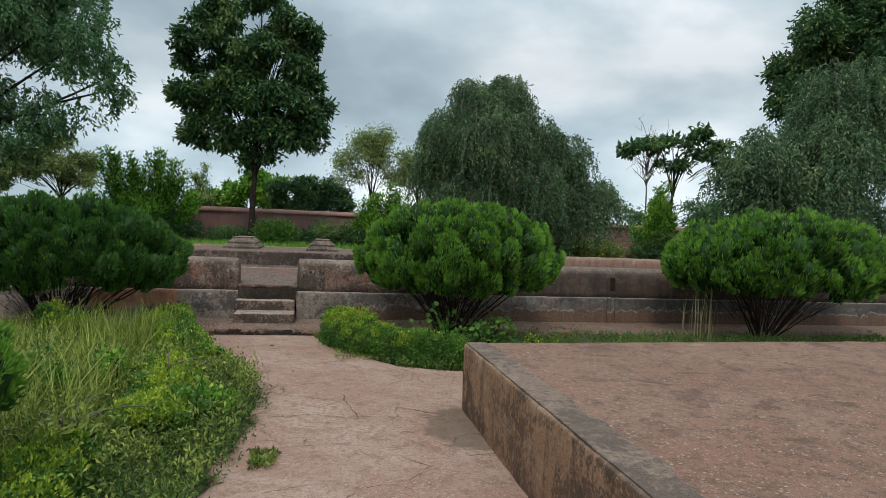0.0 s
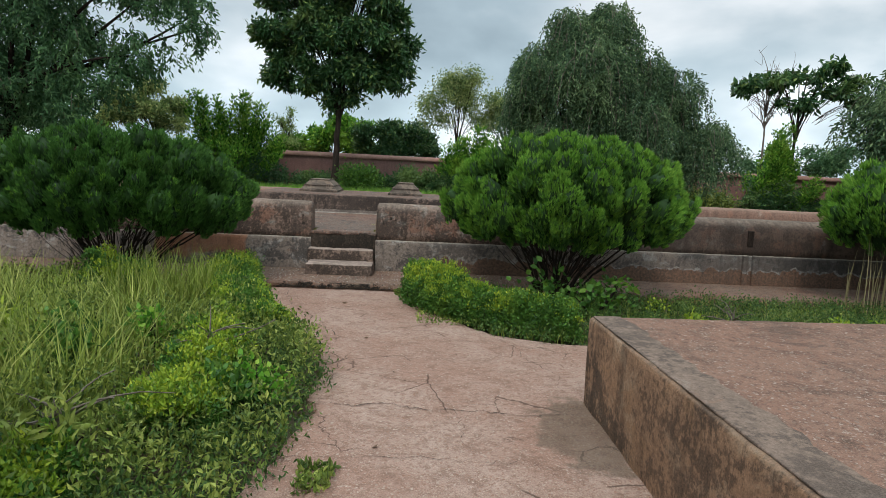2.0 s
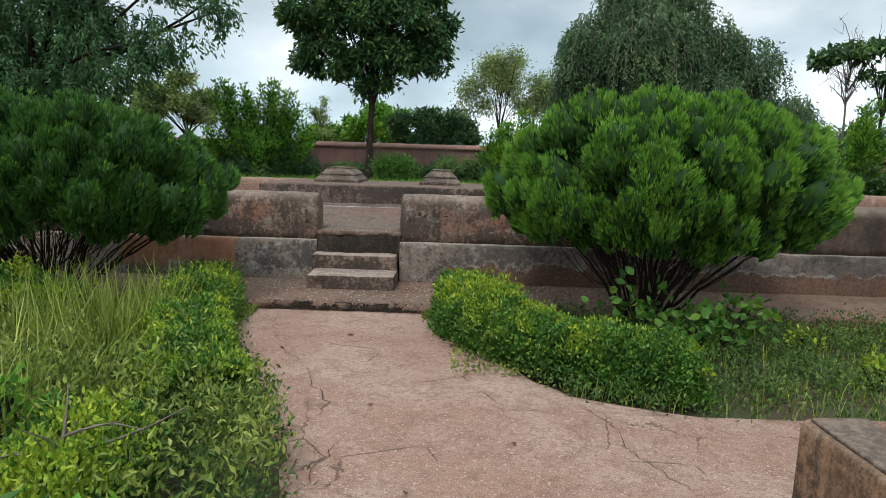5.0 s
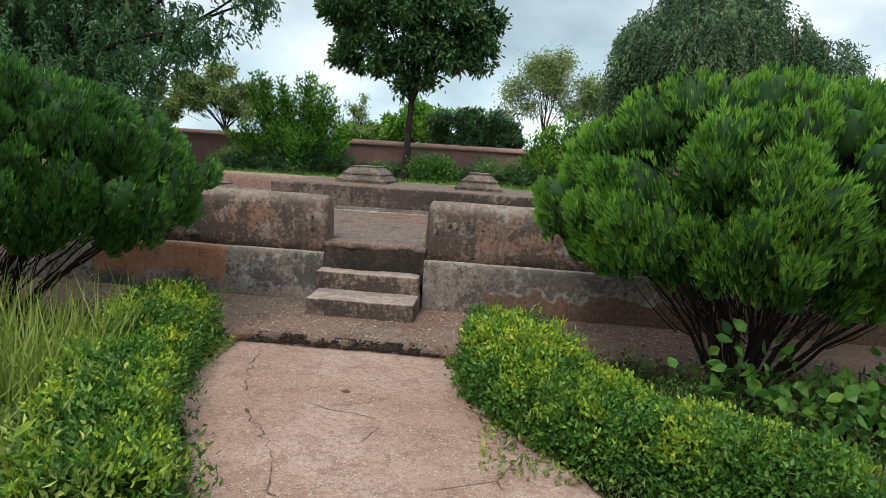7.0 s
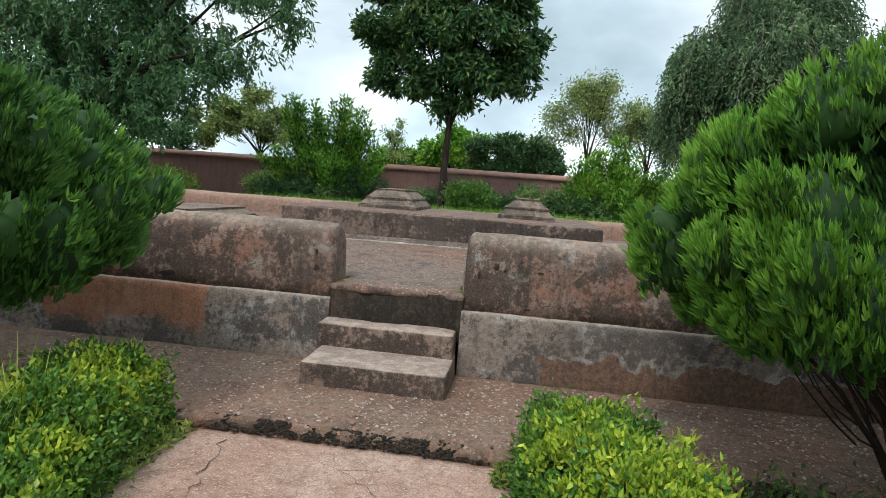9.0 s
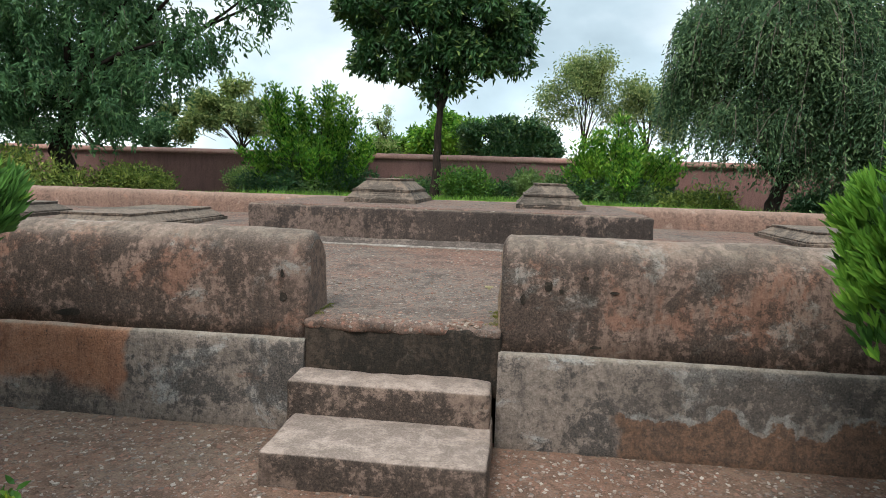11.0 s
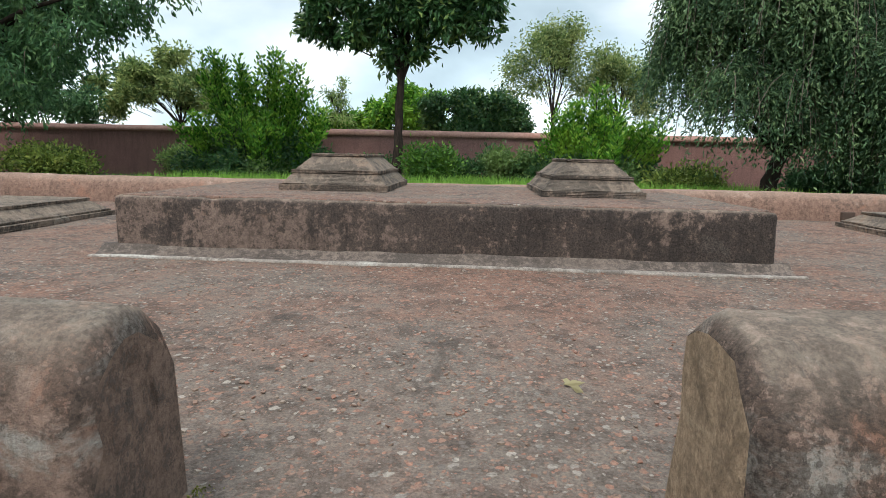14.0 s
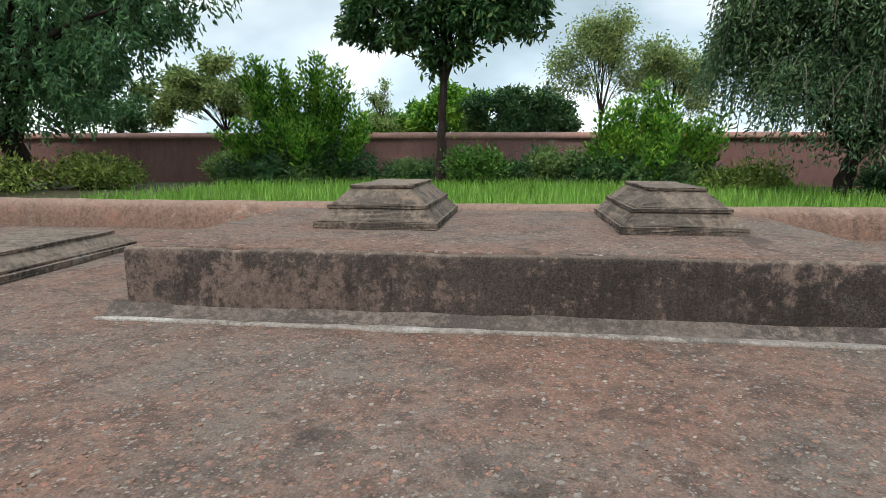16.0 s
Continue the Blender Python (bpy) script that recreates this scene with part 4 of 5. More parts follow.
def shrub(name, label, at, size, count, length, width, mat, seed, stems=7, category="shrub", group="", up=0.4, spread=0.12, per=10, shell=0.5):
    """A bush: stems from one foot and clumps of leaves over an uneven mound."""
    rng = np.random.default_rng(seed)
    t = tagged(new(name), label, category, group)
    t.location = at
    sx, sy, sz = size
    blobs = [(rng.normal() * sx * 0.35, rng.normal() * sy * 0.3, sz * rng.uniform(0.3, 0.68), sx * rng.uniform(0.45, 0.75), sy * rng.uniform(0.45, 0.75), sz * rng.uniform(0.28, 0.42)) for _ in range(7)]
    c, d = scatter_clumps(blobs, count // per, rng, shell)
    c[:, 2] = np.maximum(c[:, 2], 0.04)
    v, f = joined([limb((rng.normal() * 0.05, rng.normal() * 0.05, -0.06), c[rng.integers(len(c))], 0.022 * sz ** 0.5, 0.006, rng, 0.1, 5, 5) for _ in range(stems)])
    part_of("fine_branching", v, f, M_TWIG, t, "", True, "stuff")
    v, f = clump_leaves(c, d, per, spread, length, width, rng, -up, count < 1000)
    part_of("foliage", v, f, mat, t, "", False, "stuff")
    return t


def thuja(at, crown, rx, ry, zlow, ztop, plumes, fans, seed, label, size=0.14, blade=0.066, per=7, fresh=0.3):
    """A clipped arborvitae on many bare stems: a dome of rounded plumes, each of upright flat sprays standing edge out."""
    rng = np.random.default_rng(seed)
    t = tagged(new("arborvitae_bush"), label, "bush", "arborvitae bushes")
    t.location = at
    zc = zlow + (ztop - zlow) * 0.40
    gold = np.arange(plumes) + 0.5
    cz = 1 - 1.72 * gold / plumes
    ph = gold * 2.39996 + rng.normal(size=plumes) * 0.25
    sr = np.sqrt(np.clip(1 - cz * cz, 0, 1))
    d = np.column_stack([sr * np.cos(ph), sr * np.sin(ph), cz])
    lump = 1.0 + 0.05 * wob(d, 2.6, seed) + rng.normal(size=plumes) * 0.035 - 0.14 * (rng.random(plumes) < 0.22)
    rad = np.column_stack([np.full(plumes, rx), np.full(plumes, ry), np.where(d[:, 2] > 0, ztop - zc, zc - zlow)])
    pr = size * rng.uniform(0.65, 1.5, plumes)
    c = d * (rad * lump[:, None] - (pr * 0.95)[:, None]) + np.array([crown[0], crown[1], zc])
    axis = unit(d * np.array([0.4, 0.4, 0.2]) + np.array([0, 0, 0.9]) + rng.normal(size=(plumes, 3)) * 0.14)
    n = plumes * fans
    pi = np.repeat(np.arange(plumes), fans)
    ax, dd, pl = axis[pi], d[pi], pr[pi][:, None]
    e = unit(np.cross(ax, rng.normal(size=(n, 3))))
    back = (e * dd).sum(axis=1) < -0.25
    e[back] = -e[back]
    lat = np.arcsin(rng.uniform(-0.75, 1.0, (n, 1)))
    base = c[pi] + pl * rng.uniform(0.66, 0.95, (n, 1)) * (e * np.cos(lat) + ax * np.sin(lat) * 1.45)
    k = np.repeat(np.arange(n), per)
    th = np.tile(np.linspace(-0.2, 0.75, per), n) + rng.normal(size=n * per) * 0.08
    way = unit(ax[k] * np.cos(th)[:, None] + e[k] * np.sin(th)[:, None] + rng.normal(size=(n * per, 3)) * 0.1)
    side = unit(np.cross(way, np.cross(ax, e)[k] + rng.normal(size=(n * per, 3)) * 0.6))
    ln = blade * rng.uniform(0.65, 1.2, (n * per, 1))
    w = blade * 0.18 * rng.uniform(0.75, 1.25, (n * per, 1))
    p0 = base[k] - ax[k] * blade * 0.45
    p1 = p0 + way * ln * 0.6
    p2 = p1 + unit(way + ax[k] * 0.5) * ln * 0.5
    v = np.stack([p0, p1 + side * w * 0.5, p2, p1 - side * w * 0.5], axis=1)
    # upper outer sprays get the lighter colour: new growth and painted-in light
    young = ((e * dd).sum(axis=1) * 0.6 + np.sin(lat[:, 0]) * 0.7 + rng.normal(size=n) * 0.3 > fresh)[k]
    for keep, name, mat, tint in ((young, "lighter_foliage", M_THUJA_LIT, "lighter upper sprays, young tips with light painted in"), (~young, "foliage", M_THUJA, "")):
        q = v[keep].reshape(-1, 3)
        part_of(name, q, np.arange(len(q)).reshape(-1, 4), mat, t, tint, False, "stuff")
    # a close cushion inside each plume, the shade of the gaps in its colour
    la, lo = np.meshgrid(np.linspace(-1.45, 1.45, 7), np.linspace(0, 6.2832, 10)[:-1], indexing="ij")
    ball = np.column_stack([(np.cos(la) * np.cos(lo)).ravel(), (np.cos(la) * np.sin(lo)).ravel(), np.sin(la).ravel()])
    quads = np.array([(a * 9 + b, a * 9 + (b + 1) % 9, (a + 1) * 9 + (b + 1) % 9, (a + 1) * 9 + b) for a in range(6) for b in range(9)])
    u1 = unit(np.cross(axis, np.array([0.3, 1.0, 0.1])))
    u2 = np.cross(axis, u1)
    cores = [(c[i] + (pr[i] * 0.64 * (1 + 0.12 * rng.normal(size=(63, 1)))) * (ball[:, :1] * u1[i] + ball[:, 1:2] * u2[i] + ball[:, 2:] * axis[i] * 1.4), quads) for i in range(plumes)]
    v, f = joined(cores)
    part_of("inner_growth", v, f, M_THUJA_SHADE, t, "shaded inner growth", True, "stuff")
    # dark inner twigs fill the dome
    m = 6000
    dd = unit(rng.normal(size=(m, 3)))
    inner = dd * rng.random(m)[:, None] ** 0.4 * np.array([rx, ry, (ztop - zlow) * 0.5]) * np.array([0.7, 0.7, 0.7]) + np.array([crown[0], crown[1], zlow + (ztop - zlow) * 0.44])
    v, f = leaves(inner, dd + np.array([0, 0, 0.9]) + rng.normal(size=(m, 3)) * 0.3, 0.09, 0.018, rng, 0.1)
    part_of("inner_growth", v, f, M_THUJA, t, "shaded inner growth", False, "stuff")
    for i in range(30):
        a = 6.283 * i / 30 + rng.normal() * 0.3
        ft = np.array([math.cos(a) * 0.2 * rng.random(), math.sin(a) * 0.16 * rng.random(), -0.08])
        rr = rng.uniform(0.25, 0.8)
        top = np.array([crown[0] + math.cos(a) * rx * rr, crown[1] + math.sin(a) * ry * rr, zlow + 0.02 + (0.12 + 0.3 * rng.random()) * (ztop - zlow)])
        mid = ft + (top - ft) * np.array([0.42, 0.42, 0.62]) + rng.normal(size=3) * 0.03
        q = np.linspace(0, 1, 9)[:, None]
        pts = ft * (1 - q) ** 2 + mid * 2 * q * (1 - q) + top * q * q + rng.normal(size=(9, 3)) * 0.009
        r0 = 0.012 * rng.uniform(0.6, 2.0)
        v, f = tube(pts, np.linspace(r0, 0.006, 9), 6, i, 0.1)
        part_of("stem", v, f, M_TWIG, t, "", True)
    pcs = []
    for i in range(120):
        a = rng.uniform(0, 6.283)
        q = rng.uniform(0.1, 0.6)
        st = np.array([crown[0] * 0.6 + math.cos(a) * rx * q * 0.6, crown[1] + math.sin(a) * ry * q * 0.6, zlow * rng.uniform(0.5, 1.0)])
        pcs.append(limb(st, st + np.array([math.cos(a) * 0.3, math.sin(a) * 0.25, 0.3]) * rng.uniform(0.6, 1.5), 0.006, 0.002, rng, 0.15, 5, 4))
    v, f = joined(pcs)
    part_of("fine_branching", v, f, M_TWIG, t, "", True, "stuff")
    return t


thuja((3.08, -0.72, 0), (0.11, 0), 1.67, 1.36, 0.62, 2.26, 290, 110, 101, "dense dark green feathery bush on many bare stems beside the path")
# a high fresh keeps the left bush dark, its shade painted in
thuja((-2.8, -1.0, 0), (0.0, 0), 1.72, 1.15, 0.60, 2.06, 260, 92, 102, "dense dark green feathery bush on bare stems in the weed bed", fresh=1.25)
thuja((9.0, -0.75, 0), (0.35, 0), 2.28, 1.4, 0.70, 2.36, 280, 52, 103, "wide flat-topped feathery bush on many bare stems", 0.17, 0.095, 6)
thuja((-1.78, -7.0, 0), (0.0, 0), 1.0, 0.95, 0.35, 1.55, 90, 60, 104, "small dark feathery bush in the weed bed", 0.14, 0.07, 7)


def hedge(label, line, width, height, count, seed, leaf=0.036, fall=0.82):
    """A low clipped hedge of small leaves along a line."""
    rng = np.random.default_rng(seed)
    t = tagged(new("low_hedge"), label, "hedge", "golden hedges")
    ln = np.array(line, float)
    t.location = (*ln[0], 0)
    ln = ln - ln[0]
    seg = np.linalg.norm(np.diff(ln, axis=0), axis=1)
    cum = np.concatenate([[0], np.cumsum(seg)])
    n = int(count * 1.45) // 9
    s = rng.random(n) * cum[-1]
    cx, cy = np.interp(s, cum, ln[:, 0]), np.interp(s, cum, ln[:, 1])
    dx = np.interp(s + 0.05, cum, ln[:, 0]) - np.interp(s - 0.05, cum, ln[:, 0])
    dy = np.interp(s + 0.05, cum, ln[:, 1]) - np.interp(s - 0.05, cum, ln[:, 1])
    q = np.hypot(dx, dy) + 1e-6
    hh = height * np.interp(s, (0, cum[-1]), (1.08, fall)) * (0.9 + 0.10 * np.sin(s * 4.3 + seed) + 0.05 * np.sin(s * 11.1 + seed) + rng.normal(size=n) * 0.03)
    a = rng.uniform(-0.1, 3.24, n)
    # a squarish, clipped cross-section with shoots standing out of it
    sq = (np.abs(np.cos(a)) ** 4 + np.abs(np.sin(a)) ** 4) ** -0.25
    rr = np.minimum(sq, 1.16) * rng.random(n) ** 0.24 * (0.97 + 0.13 * wob(np.column_stack([s * 5.0, a * 2.2, np.zeros(n)]), 2.2, seed)) * np.where(rng.random(n) < 0.06, 1.15, 1.0)
    off = np.cos(a) * rr * width * 0.47
    z = np.clip(hh * (0.08 + 0.88 * np.clip(np.sin(a), -0.05, 1) * rr), 0.03, None)
    c = np.column_stack([cx - dy / q * off, cy + dx / q * off, z])
    d = np.column_stack([-dy / q * np.cos(a), dx / q * np.cos(a), np.sin(a) + 0.4])
    stems = []
    for i in range(int(cum[-1] * 14)):
        e = c[rng.integers(n)]
        stems.append(limb((e[0] * 0.97, e[1] * 0.97, -0.05), e, 0.009, 0.003, rng, 0.08, 4, 4))
    v, f = joined(stems)
    part_of("fine_branching", v, f, M_TWIG, t, "", True, "stuff")
    off_rows = wob(c, 5.5, seed)
    young = (z > hh * 0.55) & (off_rows + rng.normal(size=n) * 0.3 > 0.0)
    v, f = clump_leaves(c[~young], d[~young], 9, 0.024, leaf, leaf * 0.5, rng, -0.2, True)
    part_of("foliage", v, f, M_DURANTA, t, "", False, "stuff")
    v, f = clump_leaves(c[young], d[young], 9, 0.022, leaf, leaf * 0.46, rng, -0.5, True)
    part_of("lighter_foliage", v, f, M_DURANTA_TIP, t, "yellow-green young leaves", False, "stuff")
    return t


hedge("low golden-green clipped hedge along the path edge", ((1.3, -0.75), (1.32, -1.35), (1.62, -1.9), (2.05, -2.3), (2.55, -2.58), (2.9, -2.62)), 0.70, 0.56, 35000, 111, fall=0.6)
hedge("low golden-green hedge, ragged, between path and weeds", ((-1.3, -0.75), (-1.2, -1.3), (-1.0, -2.0)), 0.66, 0.5, 19000, 112)
hedge("low golden-green hedge, ragged, between path and weeds", ((-0.95, -2.15), (-0.68, -2.7), (-0.35, -3.3)), 0.62, 0.42, 16000, 113)
hedge("low golden-green hedge, thin and overgrown", ((-0.5, -4.1), (-0.45, -4.8), (-0.35, -5.6)), 0.6, 0.4, 11000, 114)
hedge("low golden-green hedge, thin and overgrown", ((-0.75, -6.2), (-0.8, -7.4)), 0.6, 0.38, 8000, 116)
hedge("low golden-green hedge, thin and overgrown", ((-2.6, -1.9), (-2.0, -2.0)), 0.7, 0.60, 9000, 115)


def carpet(name, label, inside, area, count, height, length, width, mat, seed, category="weeds"):
    """Low weeds over a stretch of ground, in tufts."""
    rng = np.random.default_rng(seed)
    x0, x1, y0, y1 = area
    n = count // 8
    p = np.column_stack([rng.uniform(x0, x1, n), rng.uniform(y0, y1, n)])
    p = p[[inside(a, b) for a, b in p]]
    flat = np.column_stack([p, np.zeros(len(p))])
    keep = wob(flat, 4.5, seed + 3) + rng.normal(size=len(p)) * 0.5 > -0.35
    p, flat = p[keep], flat[keep]
    hh = height * (0.5 + 0.42 * wob(flat, 1.7, seed) + 0.35 * wob(flat, 5.0, seed + 1)) + 0.03
    z = rng.random(len(p)) ** 0.6 * np.clip(hh, 0.03, None)
    c = np.column_stack([p, z - 0.03])
    v, f = clump_leaves(c, np.tile([0, 0, 1.0], (len(c), 1)), 8, 0.05, length, width, rng, -0.25)
    return tagged(new(name, mesh_of(name, v, f, mat)), label, category, kind="stuff")


def meadow(name, label, inside, area, count, height, width, lean, mat, seed, z=-0.06):
    rng = np.random.default_rng(seed)
    x0, x1, y0, y1 = area
    p = np.column_stack([rng.uniform(x0, x1, count), rng.uniform(y0, y1, count), np.full(count, z)])
    keep = wob(p, 1.1, seed) + rng.normal(size=count) * 0.35 > -0.25
    p = p[keep]
    p = p[[inside(a, b) for a, b, _ in p]]
    v, f = blades(p, height, width, lean, rng)
    return tagged(new(name, mesh_of(name, v, f, mat)), label, "grass", kind="stuff")


def bed(x, y):
    return x < left_x(y) - 0.02 and y > -9.2


carpet("weeds", "tangled low green weeds filling the bed beside the path", bed, (-6.5, 0.4, -9.2, -0.75), 150000, 0.42, 0.05, 0.021, M_WEED, 121)
carpet("weeds", "low dark green creeping weeds along the path edge", lambda x, y: left_x(y) - 0.75 < x < left_x(y) + 0.06, (-2, 0.5, -9.2, -1.2), 60000, 0.17, 0.04, 0.018, M_CREEPER, 122)
meadow("grass", "tall yellow-green grass in the weed bed", lambda x, y: bed(x, y) and x < -1.0 and y < -2.1, (-5.5, 0, -7.5, -2.0), 17000, 0.55, 0.006, 0.7, M_GRASS, 123)
meadow("grass", "tall dark grass tuft below the bush", lambda x, y: True, (-2.2, -1.1, -2.6, -1.5), 1500, 0.62, 0.006, 0.4, M_GRASS, 124)
carpet("weeds", "low green weeds on the ground before the terrace", lambda x, y: x > right_x(y) + 0.0 and y > -3.14, (1.2, 14, -3.14, -0.66), 80000, 0.13, 0.04, 0.02, M_CREEPER, 125)
meadow("grass", "short grass on the ground before the terrace", lambda x, y: x > right_x(y) + 0.1 and y > -3.14, (1.5, 14, -3.14, -0.66), 9000, 0.16, 0.004, 0.5, M_GRASS, 126)
meadow("grass", "bright green tall grass behind the terrace", lambda x, y: True, (-10, 9, 7.15, 24.8), 45000, 0.4, 0.012, 0.35, M_LAWN, 127, 0.3)

# trees and bushes of the walled garden
tree("tree", "round-crowned broadleaf tree with dark glossy leaves before the wall", (-2.95, 23.0, 0.3), (-2.8, 23.0, 4.1), 0.19,
     ((-5.6, 23, 6.3, 1.2, 1.3, 0.9), (-4.2, 22.6, 6.2, 1.1, 1.2, 0.8), (-2.8, 22.5, 6.6, 1.3, 1.3, 1.0), (-1.2, 22.8, 6.5, 1.2, 1.3, 0.9), (-0.1, 23, 6.5, 1.1, 1.2, 0.95), (-5.9, 23, 8.0, 1.3, 1.4, 1.1), (-3.8, 22.4, 8.2, 1.6, 1.6, 1.2), (-1.6, 22.5, 8.1, 1.5, 1.5, 1.2), (0.2, 23, 8.2, 1.3, 1.3, 1.2), (-5.6, 23, 10.2, 1.6, 1.5, 1.3), (-3.0, 22.6, 10.3, 1.7, 1.7, 1.3), (-0.6, 22.8, 10.0, 1.5, 1.5, 1.2), (-4.9, 23, 12.2, 1.5, 1.4, 1.2), (-2.4, 23, 12.6, 1.7, 1.5, 1.2), (-0.4, 23, 12.0, 1.2, 1.2, 1.0), (-3.1, 22.7, 4.9, 0.55, 0.6, 0.6), (-2.3, 22.7, 5.4, 0.7, 0.7, 0.6)),
     520, 88, 0.36, 0.29, 0.115, M_MANGO, 201, None, 13, 90, 0.55, "tree", 0.5, 8)
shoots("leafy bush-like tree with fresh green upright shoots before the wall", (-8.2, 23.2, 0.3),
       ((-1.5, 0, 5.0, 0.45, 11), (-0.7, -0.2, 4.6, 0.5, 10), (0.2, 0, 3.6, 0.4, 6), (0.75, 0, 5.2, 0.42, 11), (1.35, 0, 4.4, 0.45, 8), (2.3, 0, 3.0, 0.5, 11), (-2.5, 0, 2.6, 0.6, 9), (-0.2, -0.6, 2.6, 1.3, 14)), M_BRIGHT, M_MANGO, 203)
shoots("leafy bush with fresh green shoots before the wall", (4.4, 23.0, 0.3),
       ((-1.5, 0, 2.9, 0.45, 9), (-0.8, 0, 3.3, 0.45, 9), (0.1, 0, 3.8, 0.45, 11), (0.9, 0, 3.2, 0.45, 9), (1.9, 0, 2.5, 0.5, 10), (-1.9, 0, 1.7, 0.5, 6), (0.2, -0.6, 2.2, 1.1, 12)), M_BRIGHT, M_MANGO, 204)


def weeping(name, label, base, fork, tr, blobs, strands, drop, mat, seed, leaf=0.14, per=26, lumps=12, slim=0.32):
    """A tree with long hanging leafy strands."""
    rng = np.random.default_rng(seed)
    t = tagged(new(name), label, "tree")
    t.location = base
    fk = np.array(fork) - np.array(base)
    rel = [(x - base[0], y - base[1], z - base[2], a, b, c) for x, y, z, a, b, c in blobs]
    s = np.linspace(0, 1, 8)[:, None]
    pts = fk * s + rng.normal(size=(8, 3)) * tr * 0.3 * (s * (1 - s) * 3)
    pts[0, 2] -= 0.15
    v, f = tube(pts, tr * (1 - 0.3 * s[:, 0]), 12, seed, 0.06)
    bole = part_of("trunk", v, f, M_BARK, t, "", True)
    for i in range(12):
        bl = rel[i % len(rel)]
        end = np.array(bl[:3]) + rng.uniform(-0.5, 0.5, 3) * np.array(bl[3:])
        v, f = limb(pts[-1] - fk * 0.1 * rng.random(), end, tr * 0.34, tr * 0.05, rng, 0.12)
        part_of("branch", v, f, M_BARK, bole, "", True)
    c, d = scatter_clumps(rel, strands, rng, 0.3, lumps)
    m = per
    ln = drop * rng.uniform(0.35, 1.2, strands)
    u = np.tile(np.linspace(0, 1, m), strands)
    k = np.repeat(np.arange(strands), m)
    out = unit(np.column_stack([d[:, 0], d[:, 1], np.zeros(strands)]))
    arc = (ln * 0.35)[k][:, None] * out[k] * np.sin(u * 1.57)[:, None]
    pos = c[k] + arc - np.array([0, 0, 1.0]) * (ln[k] * u ** 1.5)[:, None] + rng.normal(size=(len(k), 3)) * 0.05
    pos[:, 2] = np.maximum(pos[:, 2], 0.5)
    way = rng.normal(size=(len(k), 3)) * 0.55 + out[k] * 0.35 + np.array([0, 0, -0.75])
    v, f = leaves(pos, way, leaf, leaf * slim, rng)
    part_of("crown", v, f, mat, t, "", False, "stuff")
    pcs = []
    for i in range(0, strands, 6):
        a = c[i]
        q = np.linspace(0, 1, 5)[:, None]
        pp = a + out[i] * ln[i] * 0.35 * np.sin(q * 1.57) - np.array([0, 0, 1.0]) * ln[i] * q ** 1.5
        pcs.append(tube(pp, np.linspace(0.014, 0.005, 5), 4, i))
    v, f = joined(pcs)
    part_of("fine_branching", v, f, M_DRY, t, "thin grey hanging twigs", False, "stuff")
    return t


weeping("spreading_tree", "tall spreading dark tree with feathery leaves and reaching boughs", (-17.5, 20.0, 0.2), (-17.0, 20.0, 4.2), 0.42,
        ((-17, 20, 7.4, 5.2, 4, 3.0), (-14, 19, 9.2, 4.6, 4, 2.6), (-20, 19, 5.9, 5, 4, 3.2), (-11.2, 18, 9.9, 3.2, 3, 1.9), (-16, 18, 11.8, 6, 4, 2.8), (-12.6, 18.5, 6.1, 2.6, 2.2, 1.2), (-9.4, 17.8, 8.6, 1.7, 1.6, 1.3), (-7.9, 18, 8.0, 1.1, 1.2, 0.9), (-8.2, 18, 6.9, 1.0, 1.2, 0.7), (-10.2, 18, 6.2, 1.3, 1.3, 0.9), (-11.6, 18, 4.9, 1.2, 1.3, 0.7), (-17, 18, 3.8, 4.0, 2.4, 1.9), (-14.2, 19, 4.0, 2.0, 2.0, 1.4), (-23, 18, 4.4, 4, 3, 2.8)), 6400, 0.7, M_DARKTREE, 202, 0.25, 14, 14, 0.34)
weeping("weeping_tree", "large weeping tree with grey-green hanging strands before the wall", (8.3, 18.0, 0.25), (8.7, 18.0, 1.7), 0.26,
        ((8.6, 18, 6.2, 2.9, 2.4, 2.3), (10.8, 18, 5.0, 2.7, 2.4, 2.0), (6.6, 18, 4.9, 1.4, 1.8, 1.6), (8.4, 18, 8.3, 1.7, 1.8, 1.2), (13.2, 18.5, 3.3, 2.3, 2, 1.3), (6.7, 18, 6.6, 1.2, 1.4, 1.0), (10.6, 18, 3.4, 2.4, 2.0, 1.0), (8.7, 17.0, 3.7, 2.3, 0.9, 0.9)), 6200, 1.7, M_WILLOW, 211, 0.17, 26)
weeping("weeping_tree", "tall weeping tree with pale hanging strands beyond the terrace", (27.5, 19.0, 0.2), (27.5, 19.0, 3.0), 0.35,
        ((27, 19, 6.5, 4.8, 3, 3.4), (24.2, 19, 5.0, 2.6, 2.4, 2.4), (30, 19, 8.5, 4, 3, 3.4), (28, 19, 3.5, 5, 3, 2.0)), 3400, 2.2, M_WILLOW, 212, 0.29, 18)
tree("tree", "high dark broadleaf tree rising behind the weeping tree", (32.5, 25.0, 0.2), (32.5, 25.0, 6.0), 0.4,
     ((33.4, 25, 13.5, 3.8, 3.5, 3.4), (35, 25, 16.0, 5.0, 3.5, 3.5), (31.2, 25, 11.0, 1.8, 2.0, 2.0), (36, 25, 11.0, 5, 3.5, 4)), 700, 60, 0.5, 0.34, 0.14, M_MANGO, 213, None, 10, 60, 0.4)
